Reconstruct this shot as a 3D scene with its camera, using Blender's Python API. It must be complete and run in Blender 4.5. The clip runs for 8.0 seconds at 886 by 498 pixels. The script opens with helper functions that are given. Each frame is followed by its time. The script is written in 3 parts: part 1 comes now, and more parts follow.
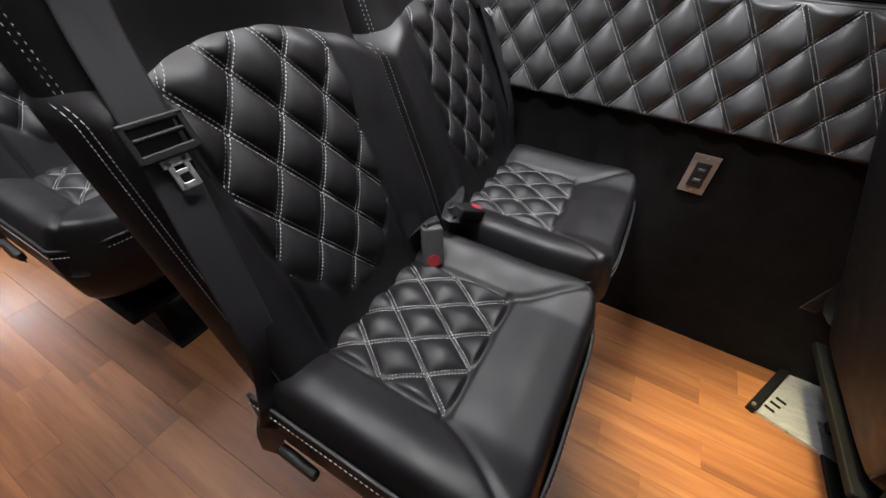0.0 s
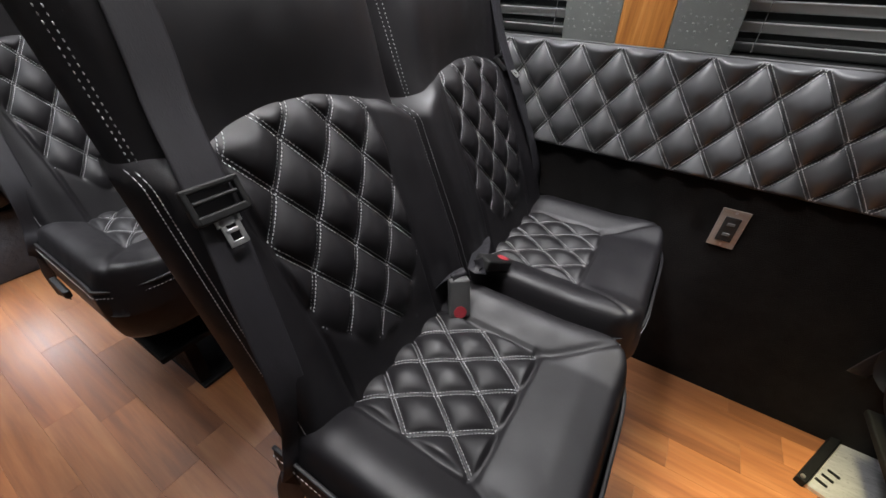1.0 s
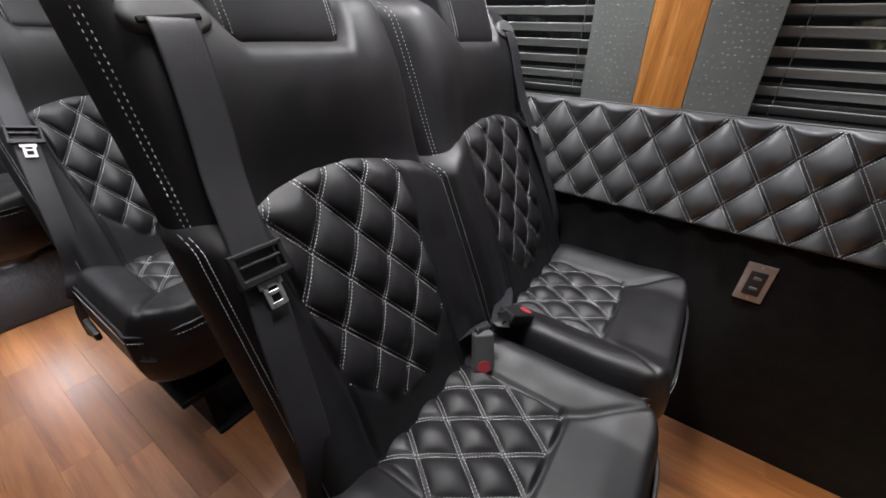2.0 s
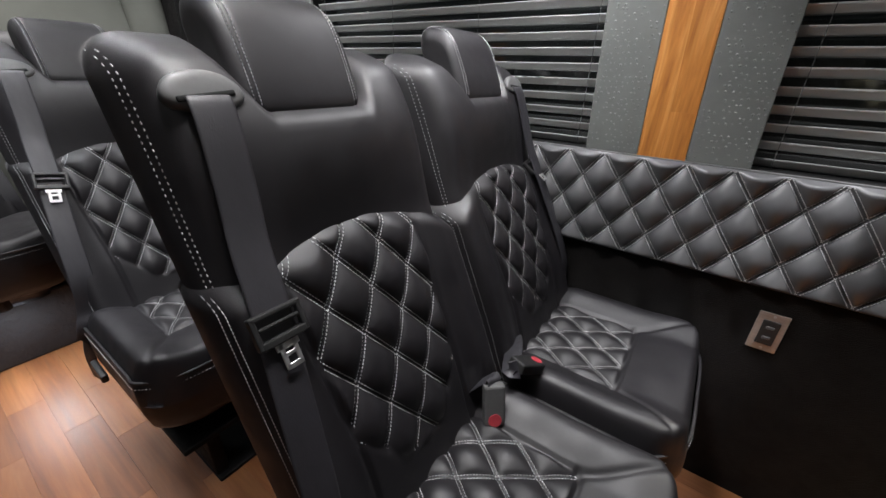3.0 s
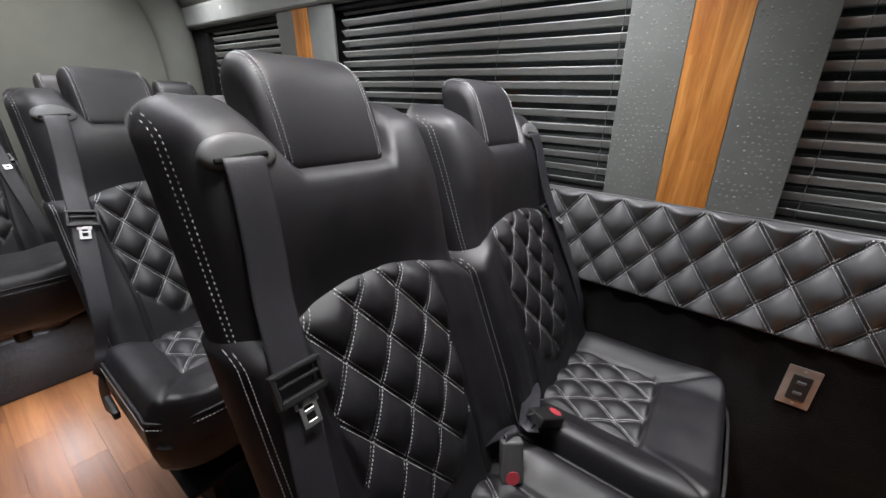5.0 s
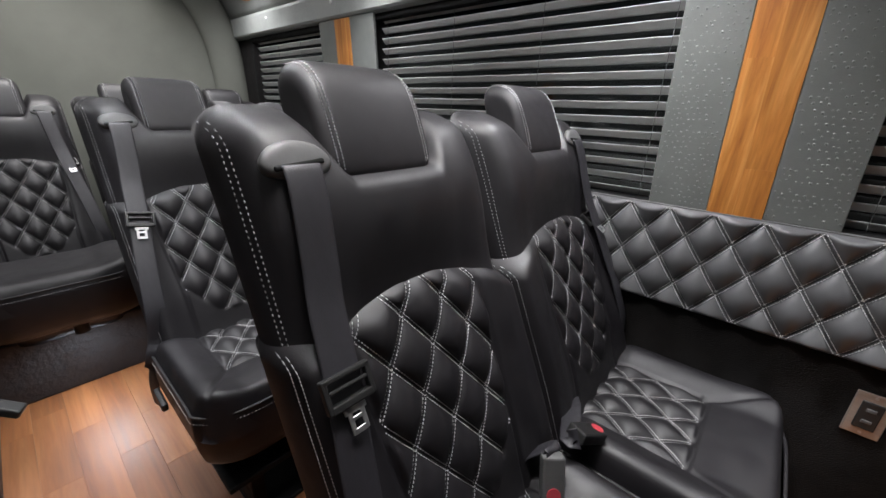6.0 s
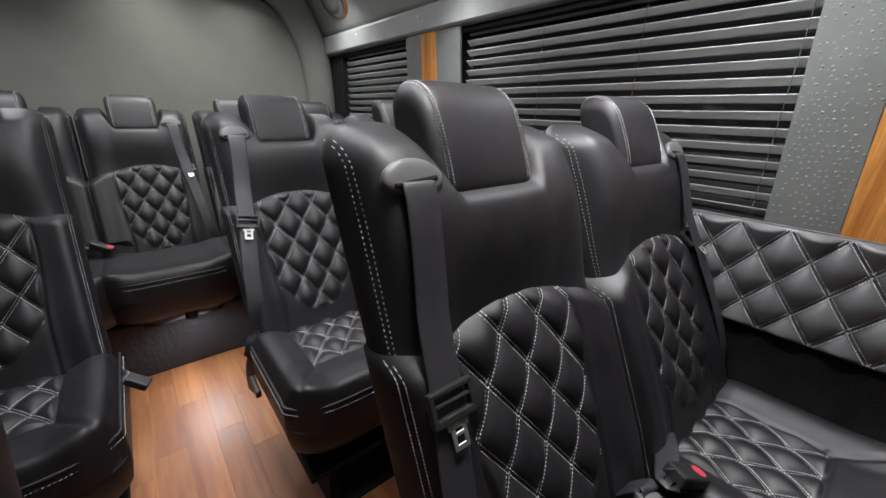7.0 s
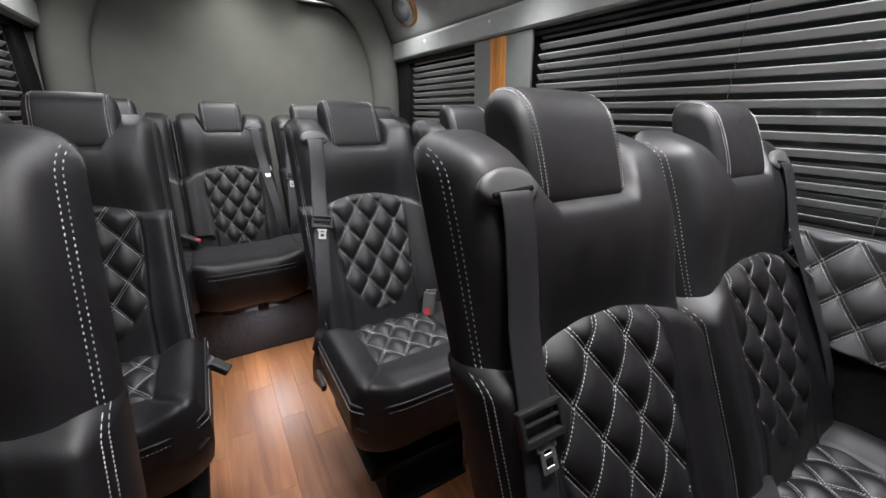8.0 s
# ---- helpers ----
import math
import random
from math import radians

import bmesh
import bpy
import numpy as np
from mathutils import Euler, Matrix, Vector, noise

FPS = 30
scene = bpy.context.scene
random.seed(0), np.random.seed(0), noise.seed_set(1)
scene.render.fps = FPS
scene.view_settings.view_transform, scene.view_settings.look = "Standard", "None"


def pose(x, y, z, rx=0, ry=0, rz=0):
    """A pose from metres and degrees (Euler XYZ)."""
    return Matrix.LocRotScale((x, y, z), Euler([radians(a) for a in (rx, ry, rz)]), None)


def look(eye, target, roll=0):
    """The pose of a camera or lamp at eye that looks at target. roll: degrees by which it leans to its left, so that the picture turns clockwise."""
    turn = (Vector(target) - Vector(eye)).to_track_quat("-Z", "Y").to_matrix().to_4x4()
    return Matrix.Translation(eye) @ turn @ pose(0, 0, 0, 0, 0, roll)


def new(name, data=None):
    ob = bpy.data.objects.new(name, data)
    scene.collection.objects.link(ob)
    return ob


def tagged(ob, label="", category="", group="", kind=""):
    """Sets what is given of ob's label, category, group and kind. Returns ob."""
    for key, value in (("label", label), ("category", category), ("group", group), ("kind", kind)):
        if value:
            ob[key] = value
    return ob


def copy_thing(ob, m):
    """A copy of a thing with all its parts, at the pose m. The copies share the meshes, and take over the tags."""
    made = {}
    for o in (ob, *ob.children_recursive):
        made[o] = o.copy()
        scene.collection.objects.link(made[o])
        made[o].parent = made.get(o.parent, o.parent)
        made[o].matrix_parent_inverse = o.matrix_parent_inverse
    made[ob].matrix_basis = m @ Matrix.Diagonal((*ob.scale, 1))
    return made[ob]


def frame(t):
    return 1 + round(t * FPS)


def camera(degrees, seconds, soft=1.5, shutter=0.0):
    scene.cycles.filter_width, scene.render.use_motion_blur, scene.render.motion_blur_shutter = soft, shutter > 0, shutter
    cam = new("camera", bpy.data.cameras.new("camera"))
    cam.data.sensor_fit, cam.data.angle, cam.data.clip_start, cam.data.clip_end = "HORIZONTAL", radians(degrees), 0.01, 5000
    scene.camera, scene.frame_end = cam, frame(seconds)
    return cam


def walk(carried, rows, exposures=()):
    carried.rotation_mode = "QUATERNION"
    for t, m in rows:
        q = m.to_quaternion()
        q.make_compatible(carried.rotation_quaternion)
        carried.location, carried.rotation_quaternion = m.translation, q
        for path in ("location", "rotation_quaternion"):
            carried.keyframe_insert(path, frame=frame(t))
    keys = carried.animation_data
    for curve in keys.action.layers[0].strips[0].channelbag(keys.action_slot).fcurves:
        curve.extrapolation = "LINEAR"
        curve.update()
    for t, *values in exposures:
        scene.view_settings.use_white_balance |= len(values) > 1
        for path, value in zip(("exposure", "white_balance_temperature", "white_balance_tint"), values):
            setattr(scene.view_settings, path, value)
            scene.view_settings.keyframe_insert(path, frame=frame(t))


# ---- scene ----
cam = camera(99.4, 8.0)
PATH = [
    (0, (-0.2, 0.19, 0.995), (1.139, 0.876, -0.323), 3.5),
    (0.5, (-0.2, 0.198, 1.003), (1.168, 0.954, -0.245), 3.0),
    (1, (-0.203, 0.209, 1.019), (1.193, 1.05, -0.14), 2.4),
    (1.5, (-0.208, 0.221, 1.034), (1.211, 1.129, -0.045), 2.0),
    (3, (-0.211, 0.252, 1.09), (1.279, 1.273, 0.232), 2.0),
    (3.5, (-0.207, 0.255, 1.1), (1.297, 1.293, 0.288), 2.0),
    (4, (-0.205, 0.261, 1.108), (1.299, 1.323, 0.33), 2.0),
    (4.5, (-0.207, 0.267, 1.119), (1.303, 1.349, 0.377), 2.3),
    (6, (-0.222, 0.3, 1.124), (1.196, 1.521, 0.42), 2.0),
    (6.5, (-0.24, 0.324, 1.128), (1.07, 1.662, 0.424), 1.7),
    (7, (-0.26, 0.346, 1.135), (0.937, 1.796, 0.453), 1.4),
    (7.5, (-0.278, 0.37, 1.138), (0.803, 1.911, 0.462), 1.1),
    (8, (-0.296, 0.386, 1.139), (0.694, 1.988, 0.467), 1.3),
]
walk(cam, [(t, look(eye, target, roll)) for t, eye, target, roll in PATH])

# ---- light ----
world = bpy.data.worlds.new("world")
scene.world = world
world.use_nodes = True
wn = world.node_tree.nodes
sky = wn.new("ShaderNodeTexSky")
sky.sky_type, sky.sun_disc, sky.sun_elevation, sky.sun_rotation = 'NISHITA', False, radians(40), radians(120)
wn["Background"].inputs[1].default_value = 0.1
world.node_tree.links.new(sky.outputs[0], wn["Background"].inputs[0])


def area_lamp(name, at, target, w, h, watts, colour):
    d = bpy.data.lights.new(name, "AREA")
    d.shape, d.size, d.size_y, d.energy, d.color = "RECTANGLE", w, h, watts, colour
    ob = new(name, d)
    ob.matrix_world = look(at, target)
    return ob


WARM, COOL = (1.0, 0.972, 0.965), (0.97, 0.968, 1.0)
CEIL = 1.90


# ---- materials ----
def material(name, base, rough=0.5, metal=0.0, coat=0.0, spec=0.5):
    m = bpy.data.materials.new(name)
    m.use_nodes = True
    b = m.node_tree.nodes["Principled BSDF"]
    b.inputs["Base Color"].default_value = (*base, 1)
    b.inputs["Roughness"].default_value = rough
    b.inputs["Metallic"].default_value = metal
    b.inputs["Coat Weight"].default_value = coat
    b.inputs["Specular IOR Level"].default_value = spec
    return m


def node(m, kind, **inputs):
    n = m.node_tree.nodes.new(kind)
    for k, v in inputs.items():
        n.inputs[k.replace("_", " ")].default_value = v
    return n


def link(m, a, b):
    m.node_tree.links.new(a, b)


def coords(m, scale=(1, 1, 1)):
    c, p = node(m, "ShaderNodeTexCoord"), node(m, "ShaderNodeMapping")
    p.inputs["Scale"].default_value = scale
    link(m, c.outputs["Object"], p.inputs["Vector"])
    return p.outputs["Vector"]


def ramp(m, fac, stops):
    r = node(m, "ShaderNodeValToRGB")
    els = r.color_ramp.elements
    while len(els) < len(stops):
        els.new(0.5)
    for e, (p, c) in zip(els, stops):
        e.position, e.color = p, (*c, 1) if len(c) == 3 else c
    link(m, fac, r.inputs["Fac"])
    return r.outputs["Color"]


def surface(m, colours=None, rough=None, scale=8.0, stretch=(1, 1, 1), bumps=()):
    """Variation of colour and gloss at a broad and a fine scale, and fine relief: bumps = (texture, scale, strength, metres)."""
    b = m.node_tree.nodes["Principled BSDF"]
    vec = coords(m, stretch)
    big = node(m, "ShaderNodeTexNoise", Scale=scale, Detail=6.0, Roughness=0.6)
    link(m, vec, big.inputs["Vector"])
    if colours:
        link(m, ramp(m, big.outputs["Fac"], [(0.3, colours[0]), (0.7, colours[1])]), b.inputs["Base Color"])
    if rough:
        mid = node(m, "ShaderNodeTexNoise", Scale=scale * 4.3, Detail=5.0)
        link(m, vec, mid.inputs["Vector"])
        link(m, ramp(m, mid.outputs["Fac"], [(0.3, (rough[0],) * 3), (0.7, (rough[1],) * 3)]), b.inputs["Roughness"])
    normal = None
    for kind, sc, strength, dist in bumps:
        if kind == "pebble":
            t = node(m, "ShaderNodeTexVoronoi", Scale=sc)
            t.feature = "SMOOTH_F1"
            out = t.outputs["Distance"]
        else:
            t = node(m, "ShaderNodeTexNoise", Scale=sc, Detail=4.0)
            out = t.outputs["Fac"]
        link(m, vec, t.inputs["Vector"])
        bp = node(m, "ShaderNodeBump", Strength=strength, Distance=dist)
        link(m, out, bp.inputs["Height"])
        if normal:
            link(m, normal, bp.inputs["Normal"])
        normal = bp.outputs["Normal"]
    if normal:
        link(m, normal, b.inputs["Normal"])
    return m


LEATHER = surface(material("black_leather", (0.02, 0.02, 0.021), spec=0.62), ((0.0060, 0.0052, 0.0066), (0.0098, 0.0085, 0.0108)), (0.46, 0.60), 5.0,
                  bumps=(("pebble", 900, 0.25, 0.0004), ("noise", 45, 0.12, 0.002), ("noise", 14, 0.10, 0.006)))
PANEL_LEATHER = surface(material("panel_leather", (0.04, 0.04, 0.04)), ((0.078, 0.078, 0.081), (0.104, 0.104, 0.107)), (0.32, 0.44), 6.0,
                        bumps=(("pebble", 800, 0.25, 0.0004), ("noise", 50, 0.12, 0.002)))
THREAD = surface(material("grey_thread", (0.55, 0.55, 0.55), 0.7), ((0.50, 0.50, 0.505), (0.64, 0.64, 0.635)), None, 60)
WEBBING = surface(material("belt_webbing", (0.03, 0.03, 0.034), 0.6, spec=0.8), ((0.015, 0.0142, 0.018), (0.024, 0.0225, 0.028)), (0.48, 0.62), 20, (1, 1, 0.06),
                  bumps=(("noise", 700, 0.5, 0.0006),))
PLASTIC = surface(material("black_plastic", (0.02, 0.02, 0.02)), ((0.016, 0.016, 0.016), (0.024, 0.024, 0.024)), (0.35, 0.5), 20, bumps=(("noise", 600, 0.15, 0.0003),))
GREY_PLASTIC = surface(material("grey_plastic", (0.10, 0.10, 0.10)), ((0.09, 0.09, 0.09), (0.12, 0.12, 0.12)), (0.4, 0.55), 20, bumps=(("noise", 500, 0.15, 0.0003),))
RED_PLASTIC = surface(material("red_plastic", (0.6, 0.06, 0.08), 0.35), ((0.5, 0.05, 0.07), (0.65, 0.08, 0.10)), (0.3, 0.4), 30)
STEEL = surface(material("brushed_steel", (0.6, 0.6, 0.6), 0.3, 1.0), ((0.55, 0.55, 0.55), (0.68, 0.68, 0.68)), (0.42, 0.56), 30, (1, 8, 1))
CARPET = surface(material("black_carpet", (0.012, 0.011, 0.011), 0.95, spec=0.15), ((0.009, 0.0085, 0.0085), (0.016, 0.0145, 0.014)), (0.85, 1.0), 12,
                 bumps=(("noise", 350, 0.8, 0.003),))
OSTRICH = surface(material("embossed_vinyl", (0.05, 0.052, 0.052)), ((0.112, 0.119, 0.112), (0.145, 0.152, 0.143)), (0.32, 0.46), 9,
                  bumps=(("noise", 160, 0.16, 0.0012), ("pebble", 420, 0.2, 0.0005), ("noise", 9, 0.12, 0.006)))
RAIL_VINYL = surface(material("rail_vinyl", (0.07, 0.073, 0.07)), ((0.24, 0.25, 0.238), (0.31, 0.32, 0.305)), (0.28, 0.44), 8,
                     bumps=(("noise", 110, 0.7, 0.003), ("pebble", 260, 0.4, 0.0012)))
LINER = surface(material("headliner", (0.15, 0.155, 0.135), 0.9, spec=0.2), ((0.135, 0.14, 0.122), (0.165, 0.17, 0.15)), (0.85, 0.95), 3,
                bumps=(("noise", 500, 0.3, 0.001),))
SLAT = surface(material("blind_slat", (0.2, 0.2, 0.2)), ((0.46, 0.47, 0.455), (0.54, 0.55, 0.535)), (0.55, 0.7), 6, (1, 0.2, 1))
BLACK = surface(material("matt_black", (0.006, 0.006, 0.006), 0.7, spec=0.2), ((0.005, 0.005, 0.005), (0.008, 0.008, 0.008)), (0.6, 0.8), 9)
GLOSS_BLACK = surface(material("worn_black_vinyl", (0.014, 0.013, 0.013)), ((0.008, 0.008, 0.009), (0.014, 0.014, 0.0155)), (0.36, 0.6), 7,
                      bumps=(("noise", 45, 0.7, 0.006), ("noise", 220, 0.4, 0.0015)))
CHROME = surface(material("chrome", (0.75, 0.75, 0.75), 0.12, 1.0), ((0.7, 0.7, 0.7), (0.8, 0.8, 0.8)), (0.08, 0.2), 12)
GLASS = material("tinted_glass", (0.006, 0.007, 0.007), 0.08)
GLASS.node_tree.nodes["Principled BSDF"].inputs["Transmission Weight"].default_value = 0.3


def wood(name, dark, mid, light, rough, axis, grain=1.0, spread=1.0):
    """Printed wood: long grain along an axis, tone by piece."""
    m = material(name, mid, rough)
    b = m.node_tree.nodes["Principled BSDF"]
    st = [14.0 * grain] * 3
    st[axis] = 0.9 * grain
    vec = coords(m, st)
    info = node(m, "ShaderNodeObjectInfo")
    add = node(m, "ShaderNodeVectorMath")
    add.operation = "MULTIPLY_ADD"
    link(m, info.outputs["Random"], add.inputs[0])
    add.inputs[1].default_value = (37.0, 53.0, 71.0)
    link(m, vec, add.inputs[2])
    n1 = node(m, "ShaderNodeTexNoise", Scale=1.0, Detail=8.0, Roughness=0.65, Distortion=0.6)
    link(m, add.outputs["Vector"], n1.inputs["Vector"])
    n2 = node(m, "ShaderNodeTexNoise", Scale=6.0, Detail=4.0)
    link(m, add.outputs["Vector"], n2.inputs["Vector"])
    c1 = ramp(m, n1.outputs["Fac"], [(0.28, dark), (0.5, mid), (0.74, light)])
    c2 = ramp(m, n2.outputs["Fac"], [(0.35, (0.82,) * 3), (0.6, (1.0,) * 3)])
    tone = ramp(m, info.outputs["Random"], [(0.0, (1 - 0.22 * spread, 1 - 0.24 * spread, 1 - 0.24 * spread)), (0.5, (1, 1, 1)), (1.0, (1 + 0.18 * spread, 1 + 0.15 * spread, 1 + 0.1 * spread))])
    for other in (c2, tone):
        mix = node(m, "ShaderNodeMix")
        mix.data_type, mix.blend_type = "RGBA", "MULTIPLY"
        mix.inputs[0].default_value = 1.0
        link(m, c1, mix.inputs[6])
        link(m, other, mix.inputs[7])
        c1 = mix.outputs[2]
    link(m, c1, b.inputs["Base Color"])
    link(m, ramp(m, n2.outputs["Fac"], [(0.3, (rough - 0.06,) * 3), (0.7, (rough + 0.08,) * 3)]), b.inputs["Roughness"])
    bp = node(m, "ShaderNodeBump", Strength=0.12, Distance=0.001)
    link(m, n2.outputs["Fac"], bp.inputs["Height"])
    link(m, bp.outputs["Normal"], b.inputs["Normal"])
    return m


FLOOR_WOOD = wood("vinyl_plank", (0.150, 0.050, 0.020), (0.285, 0.108, 0.040), (0.43, 0.19, 0.078), 0.48, 1, 0.8, 1.25)
STRIP_WOOD = wood("honey_wood", (0.26, 0.085, 0.016), (0.45, 0.175, 0.038), (0.66, 0.33, 0.10), 0.38, 2, 2.4, 0.3)


# ---- mesh helpers ----
def mesh_object(name, verts, faces, mat, parent=None, smooth=True, label=""):
    me = bpy.data.meshes.new(name)
    me.from_pydata([tuple(v) for v in verts], [], faces)
    me.materials.append(mat)
    if smooth:
        me.polygons.foreach_set("use_smooth", [True] * len(me.polygons))
    me.update()
    ob = new(name, me)
    if parent:
        ob.parent = parent
    if label:
        tagged(ob, label, kind="stuff" if mat is THREAD else "")
    return ob


def part(name, bm, mat, parent=None, label="", smooth=False):
    me = bpy.data.meshes.new(name)
    bmesh.ops.recalc_face_normals(bm, faces=bm.faces)
    bm.to_mesh(me)
    bm.free()
    me.materials.append(mat)
    if smooth:
        me.polygons.foreach_set("use_smooth", [True] * len(me.polygons))
    ob = new(name, me)
    if parent:
        ob.parent = parent
    if label:
        tagged(ob, label)
    return ob


def box(bm, c, size, bevel=0.0, m=None, seg=2):
    mat = Matrix.Translation(c) @ (m or Matrix.Identity(4)) @ Matrix.Diagonal((*size, 1))
    r = bmesh.ops.create_cube(bm, size=1.0, matrix=mat)
    if bevel:
        vs = set(r["verts"])
        es = [e for e in bm.edges if e.verts[0] in vs and e.verts[1] in vs]
        bmesh.ops.bevel(bm, geom=es, offset=bevel, segments=seg, affect="EDGES", profile=0.5)
    return bm


def cyl(bm, c, r, depth, m=None, r2=None, seg=16):
    bmesh.ops.create_cone(bm, cap_ends=True, segments=seg, radius1=r, radius2=r if r2 is None else r2, depth=depth, matrix=Matrix.Translation(c) @ (m or Matrix.Identity(4)))
    return bm


def empty(name, label, category, group="", kind=""):
    return tagged(new(name), label, category, group, kind)


def sweep(path, sides, half_w, half_t):
    """A flat strap along a path; sides: the direction of its width at each point."""
    vs, fs = [], []
    n = len(path)
    for i, p in enumerate(path):
        a, b = Vector(path[max(i - 1, 0)]), Vector(path[min(i + 1, n - 1)])
        d = (b - a).normalized()
        w = Vector(sides[i]) if isinstance(sides, list) else Vector(sides)
        w = (w - d * w.dot(d)).normalized()
        t = d.cross(w)
        p = Vector(p)
        for sw, st in ((-1, -0.4), (-0.85, -1), (0.85, -1), (1, -0.4), (1, 0.4), (0.85, 1), (-0.85, 1), (-1, 0.4)):
            vs.append(p + w * half_w * sw + t * half_t * st)
    for i in range(n - 1):
        for k in range(8):
            fs.append((i * 8 + k, i * 8 + (k + 1) % 8, i * 8 + 8 + (k + 1) % 8, i * 8 + 8 + k))
    fs.append(tuple(range(7, -1, -1)))
    fs.append(tuple(range((n - 1) * 8, n * 8)))
    return vs, fs


def curve_points(pts, n):
    """A smooth line (Catmull-Rom) through points."""
    pts = [Vector(p) for p in pts]
    out = []
    m = len(pts) - 1
    for i in range(n + 1):
        u = i / n * m
        k = min(int(u), m - 1)
        f = u - k
        p0, p1, p2, p3 = pts[max(k - 1, 0)], pts[k], pts[k + 1], pts[min(k + 2, m)]
        out.append(0.5 * ((2 * p1) + (p2 - p0) * f + (2 * p0 - 5 * p1 + 4 * p2 - p3) * f * f + (3 * p1 - p0 - 3 * p2 + p3) * f ** 3))
    return out


def smooth01(x):
    x = np.clip(x, 0.0, 1.0)
    return x * x * (3 - 2 * x)


def puff(x, s, a, b):
    """Diamond quilting: 0 on the seams, 1 in the middle of a diamond; half widths a and b, a seam crossing at 0, 0."""
    u, v = (x / a + s / b) / 2, (x / a - s / b) / 2
    du, dv = np.abs(u - np.round(u)) * 2, np.abs(v - np.round(v)) * 2
    du, dv = np.clip((du - 0.055) / 0.945, 0, 1), np.clip((dv - 0.055) / 0.945, 0, 1)
    return np.sqrt((1 - (1 - du) ** 1.6) * (1 - (1 - dv) ** 1.6))


def spaced(lo, hi, n, edge):
    """Steps from lo to hi, closer together within edge of the ends."""
    k = max(5, n // 7)
    q = (1 - np.cos(np.linspace(0, np.pi / 2, k + 1)))
    return np.concatenate([lo + edge * q[:-1], np.linspace(lo + edge, hi - edge, n), hi - edge * q[-2::-1]])


class Pad:
    """A padded cover over a plane: outline between lo(x) and hi(x), rounded edges, with relief given by extra(x, s)."""

    def __init__(self, half, lo, hi, thick, edge, extra, place, nx=60, ns=60, cx=0.0):
        self.cx = cx
        self.half, self.lo, self.hi, self.thick, self.edge, self.extra, self.place, self.nx, self.ns = half, lo, hi, thick, edge, extra, place, nx, ns

    def height(self, x, s):
        x, s = np.asarray(x, float), np.asarray(s, float)
        d1 = self.half - np.abs(x - self.cx)
        d2 = np.minimum(s - self.lo(x), self.hi(x) - s)
        e = self.edge
        q1, q2 = np.clip(1 - d1 / e, 0, 1), np.clip(1 - d2 / e, 0, 1)
        q = np.clip(np.sqrt(q1 ** 2 + q2 ** 2), 0, 1)
        return self.thick * np.sqrt(1 - q ** 2.4) + self.extra(x, s) * smooth01((1 - q) * 1.6)

    def build(self, name, mat, parent, label="", flip=False):
        xs = spaced(self.cx - self.half, self.cx + self.half, self.nx, self.edge)
        vs, fs = [], []
        cols = []
        for x in xs:
            # the corners are drawn in round
            d = max(0.0, 1 - (self.half - abs(x - self.cx)) / self.edge)
            inset = self.edge * 0.5 * (1 - math.sqrt(max(0.0, 1 - d * d)))
            cols.append(spaced(float(self.lo(x)) + inset, float(self.hi(x)) - inset, self.ns, self.edge))
        m = len(cols[0])
        X = np.repeat(xs[:, None], m, 1)
        S = np.array(cols)
        H = self.height(X, S)
        H[0, :] = H[-1, :] = 0
        H[:, 0] = H[:, -1] = 0
        for i in range(len(xs)):
            for j in range(m):
                vs.append(self.place(X[i, j], S[i, j], H[i, j]))
        n = len(xs)
        for i in range(n - 1):
            for j in range(m - 1):
                f = (i * m + j, (i + 1) * m + j, (i + 1) * m + j + 1, i * m + j + 1)
                fs.append(f[::-1] if flip else f)
        return mesh_object(name, vs, fs, mat, parent, True, label)

    def at(self, x, s, lift=0.0):
        return Vector(self.place(float(x), float(s), float(self.height(x, s)) + lift))


def stitches(pad, lines, vs, fs, pitch=0.0052, length=0.0038, r=0.00095, inside=None, lift=0.0006):
    """Thread along lines of (x, s) on a pad: each stitch a small six-sided bead with sunk ends."""
    for line in lines:
        pts = [Vector((*p, 0)) for p in line]
        for a, b in zip(pts[:-1], pts[1:]):
            d = (b - a).length
            n = max(1, int(d / pitch))
            for k in range(n):
                f0, f1 = (k + 0.5) / n - length / d / 2, (k + 0.5) / n + length / d / 2
                p, q = a.lerp(b, f0), a.lerp(b, f1)
                if inside and not (inside(p.x, p.y) and inside(q.x, q.y)):
                    continue
                P, Q = pad.at(p.x, p.y, lift), pad.at(q.x, q.y, lift)
                M = (P + Q) / 2
                up = pad.at((p.x + q.x) / 2, (p.y + q.y) / 2, 0.01) - pad.at((p.x + q.x) / 2, (p.y + q.y) / 2, 0.0)
                up.normalize()
                side = (Q - P).cross(up)
                if side.length < 1e-9:
                    continue
                side.normalize()
                base = len(vs)
                for c, w, h in ((P, 0.55, -0.6), (M, 1.0, 0.9), (Q, 0.55, -0.6)):
                    for sx in (-1, 1):
                        vs.append(c + side * r * w * sx - up * r)
                    vs.append(c + up * r * h)
                for o in (0, 3):
                    for k3 in range(3):
                        fs.append((base + o + k3, base + o + (k3 + 1) % 3, base + o + 3 + (k3 + 1) % 3, base + o + 3 + k3))


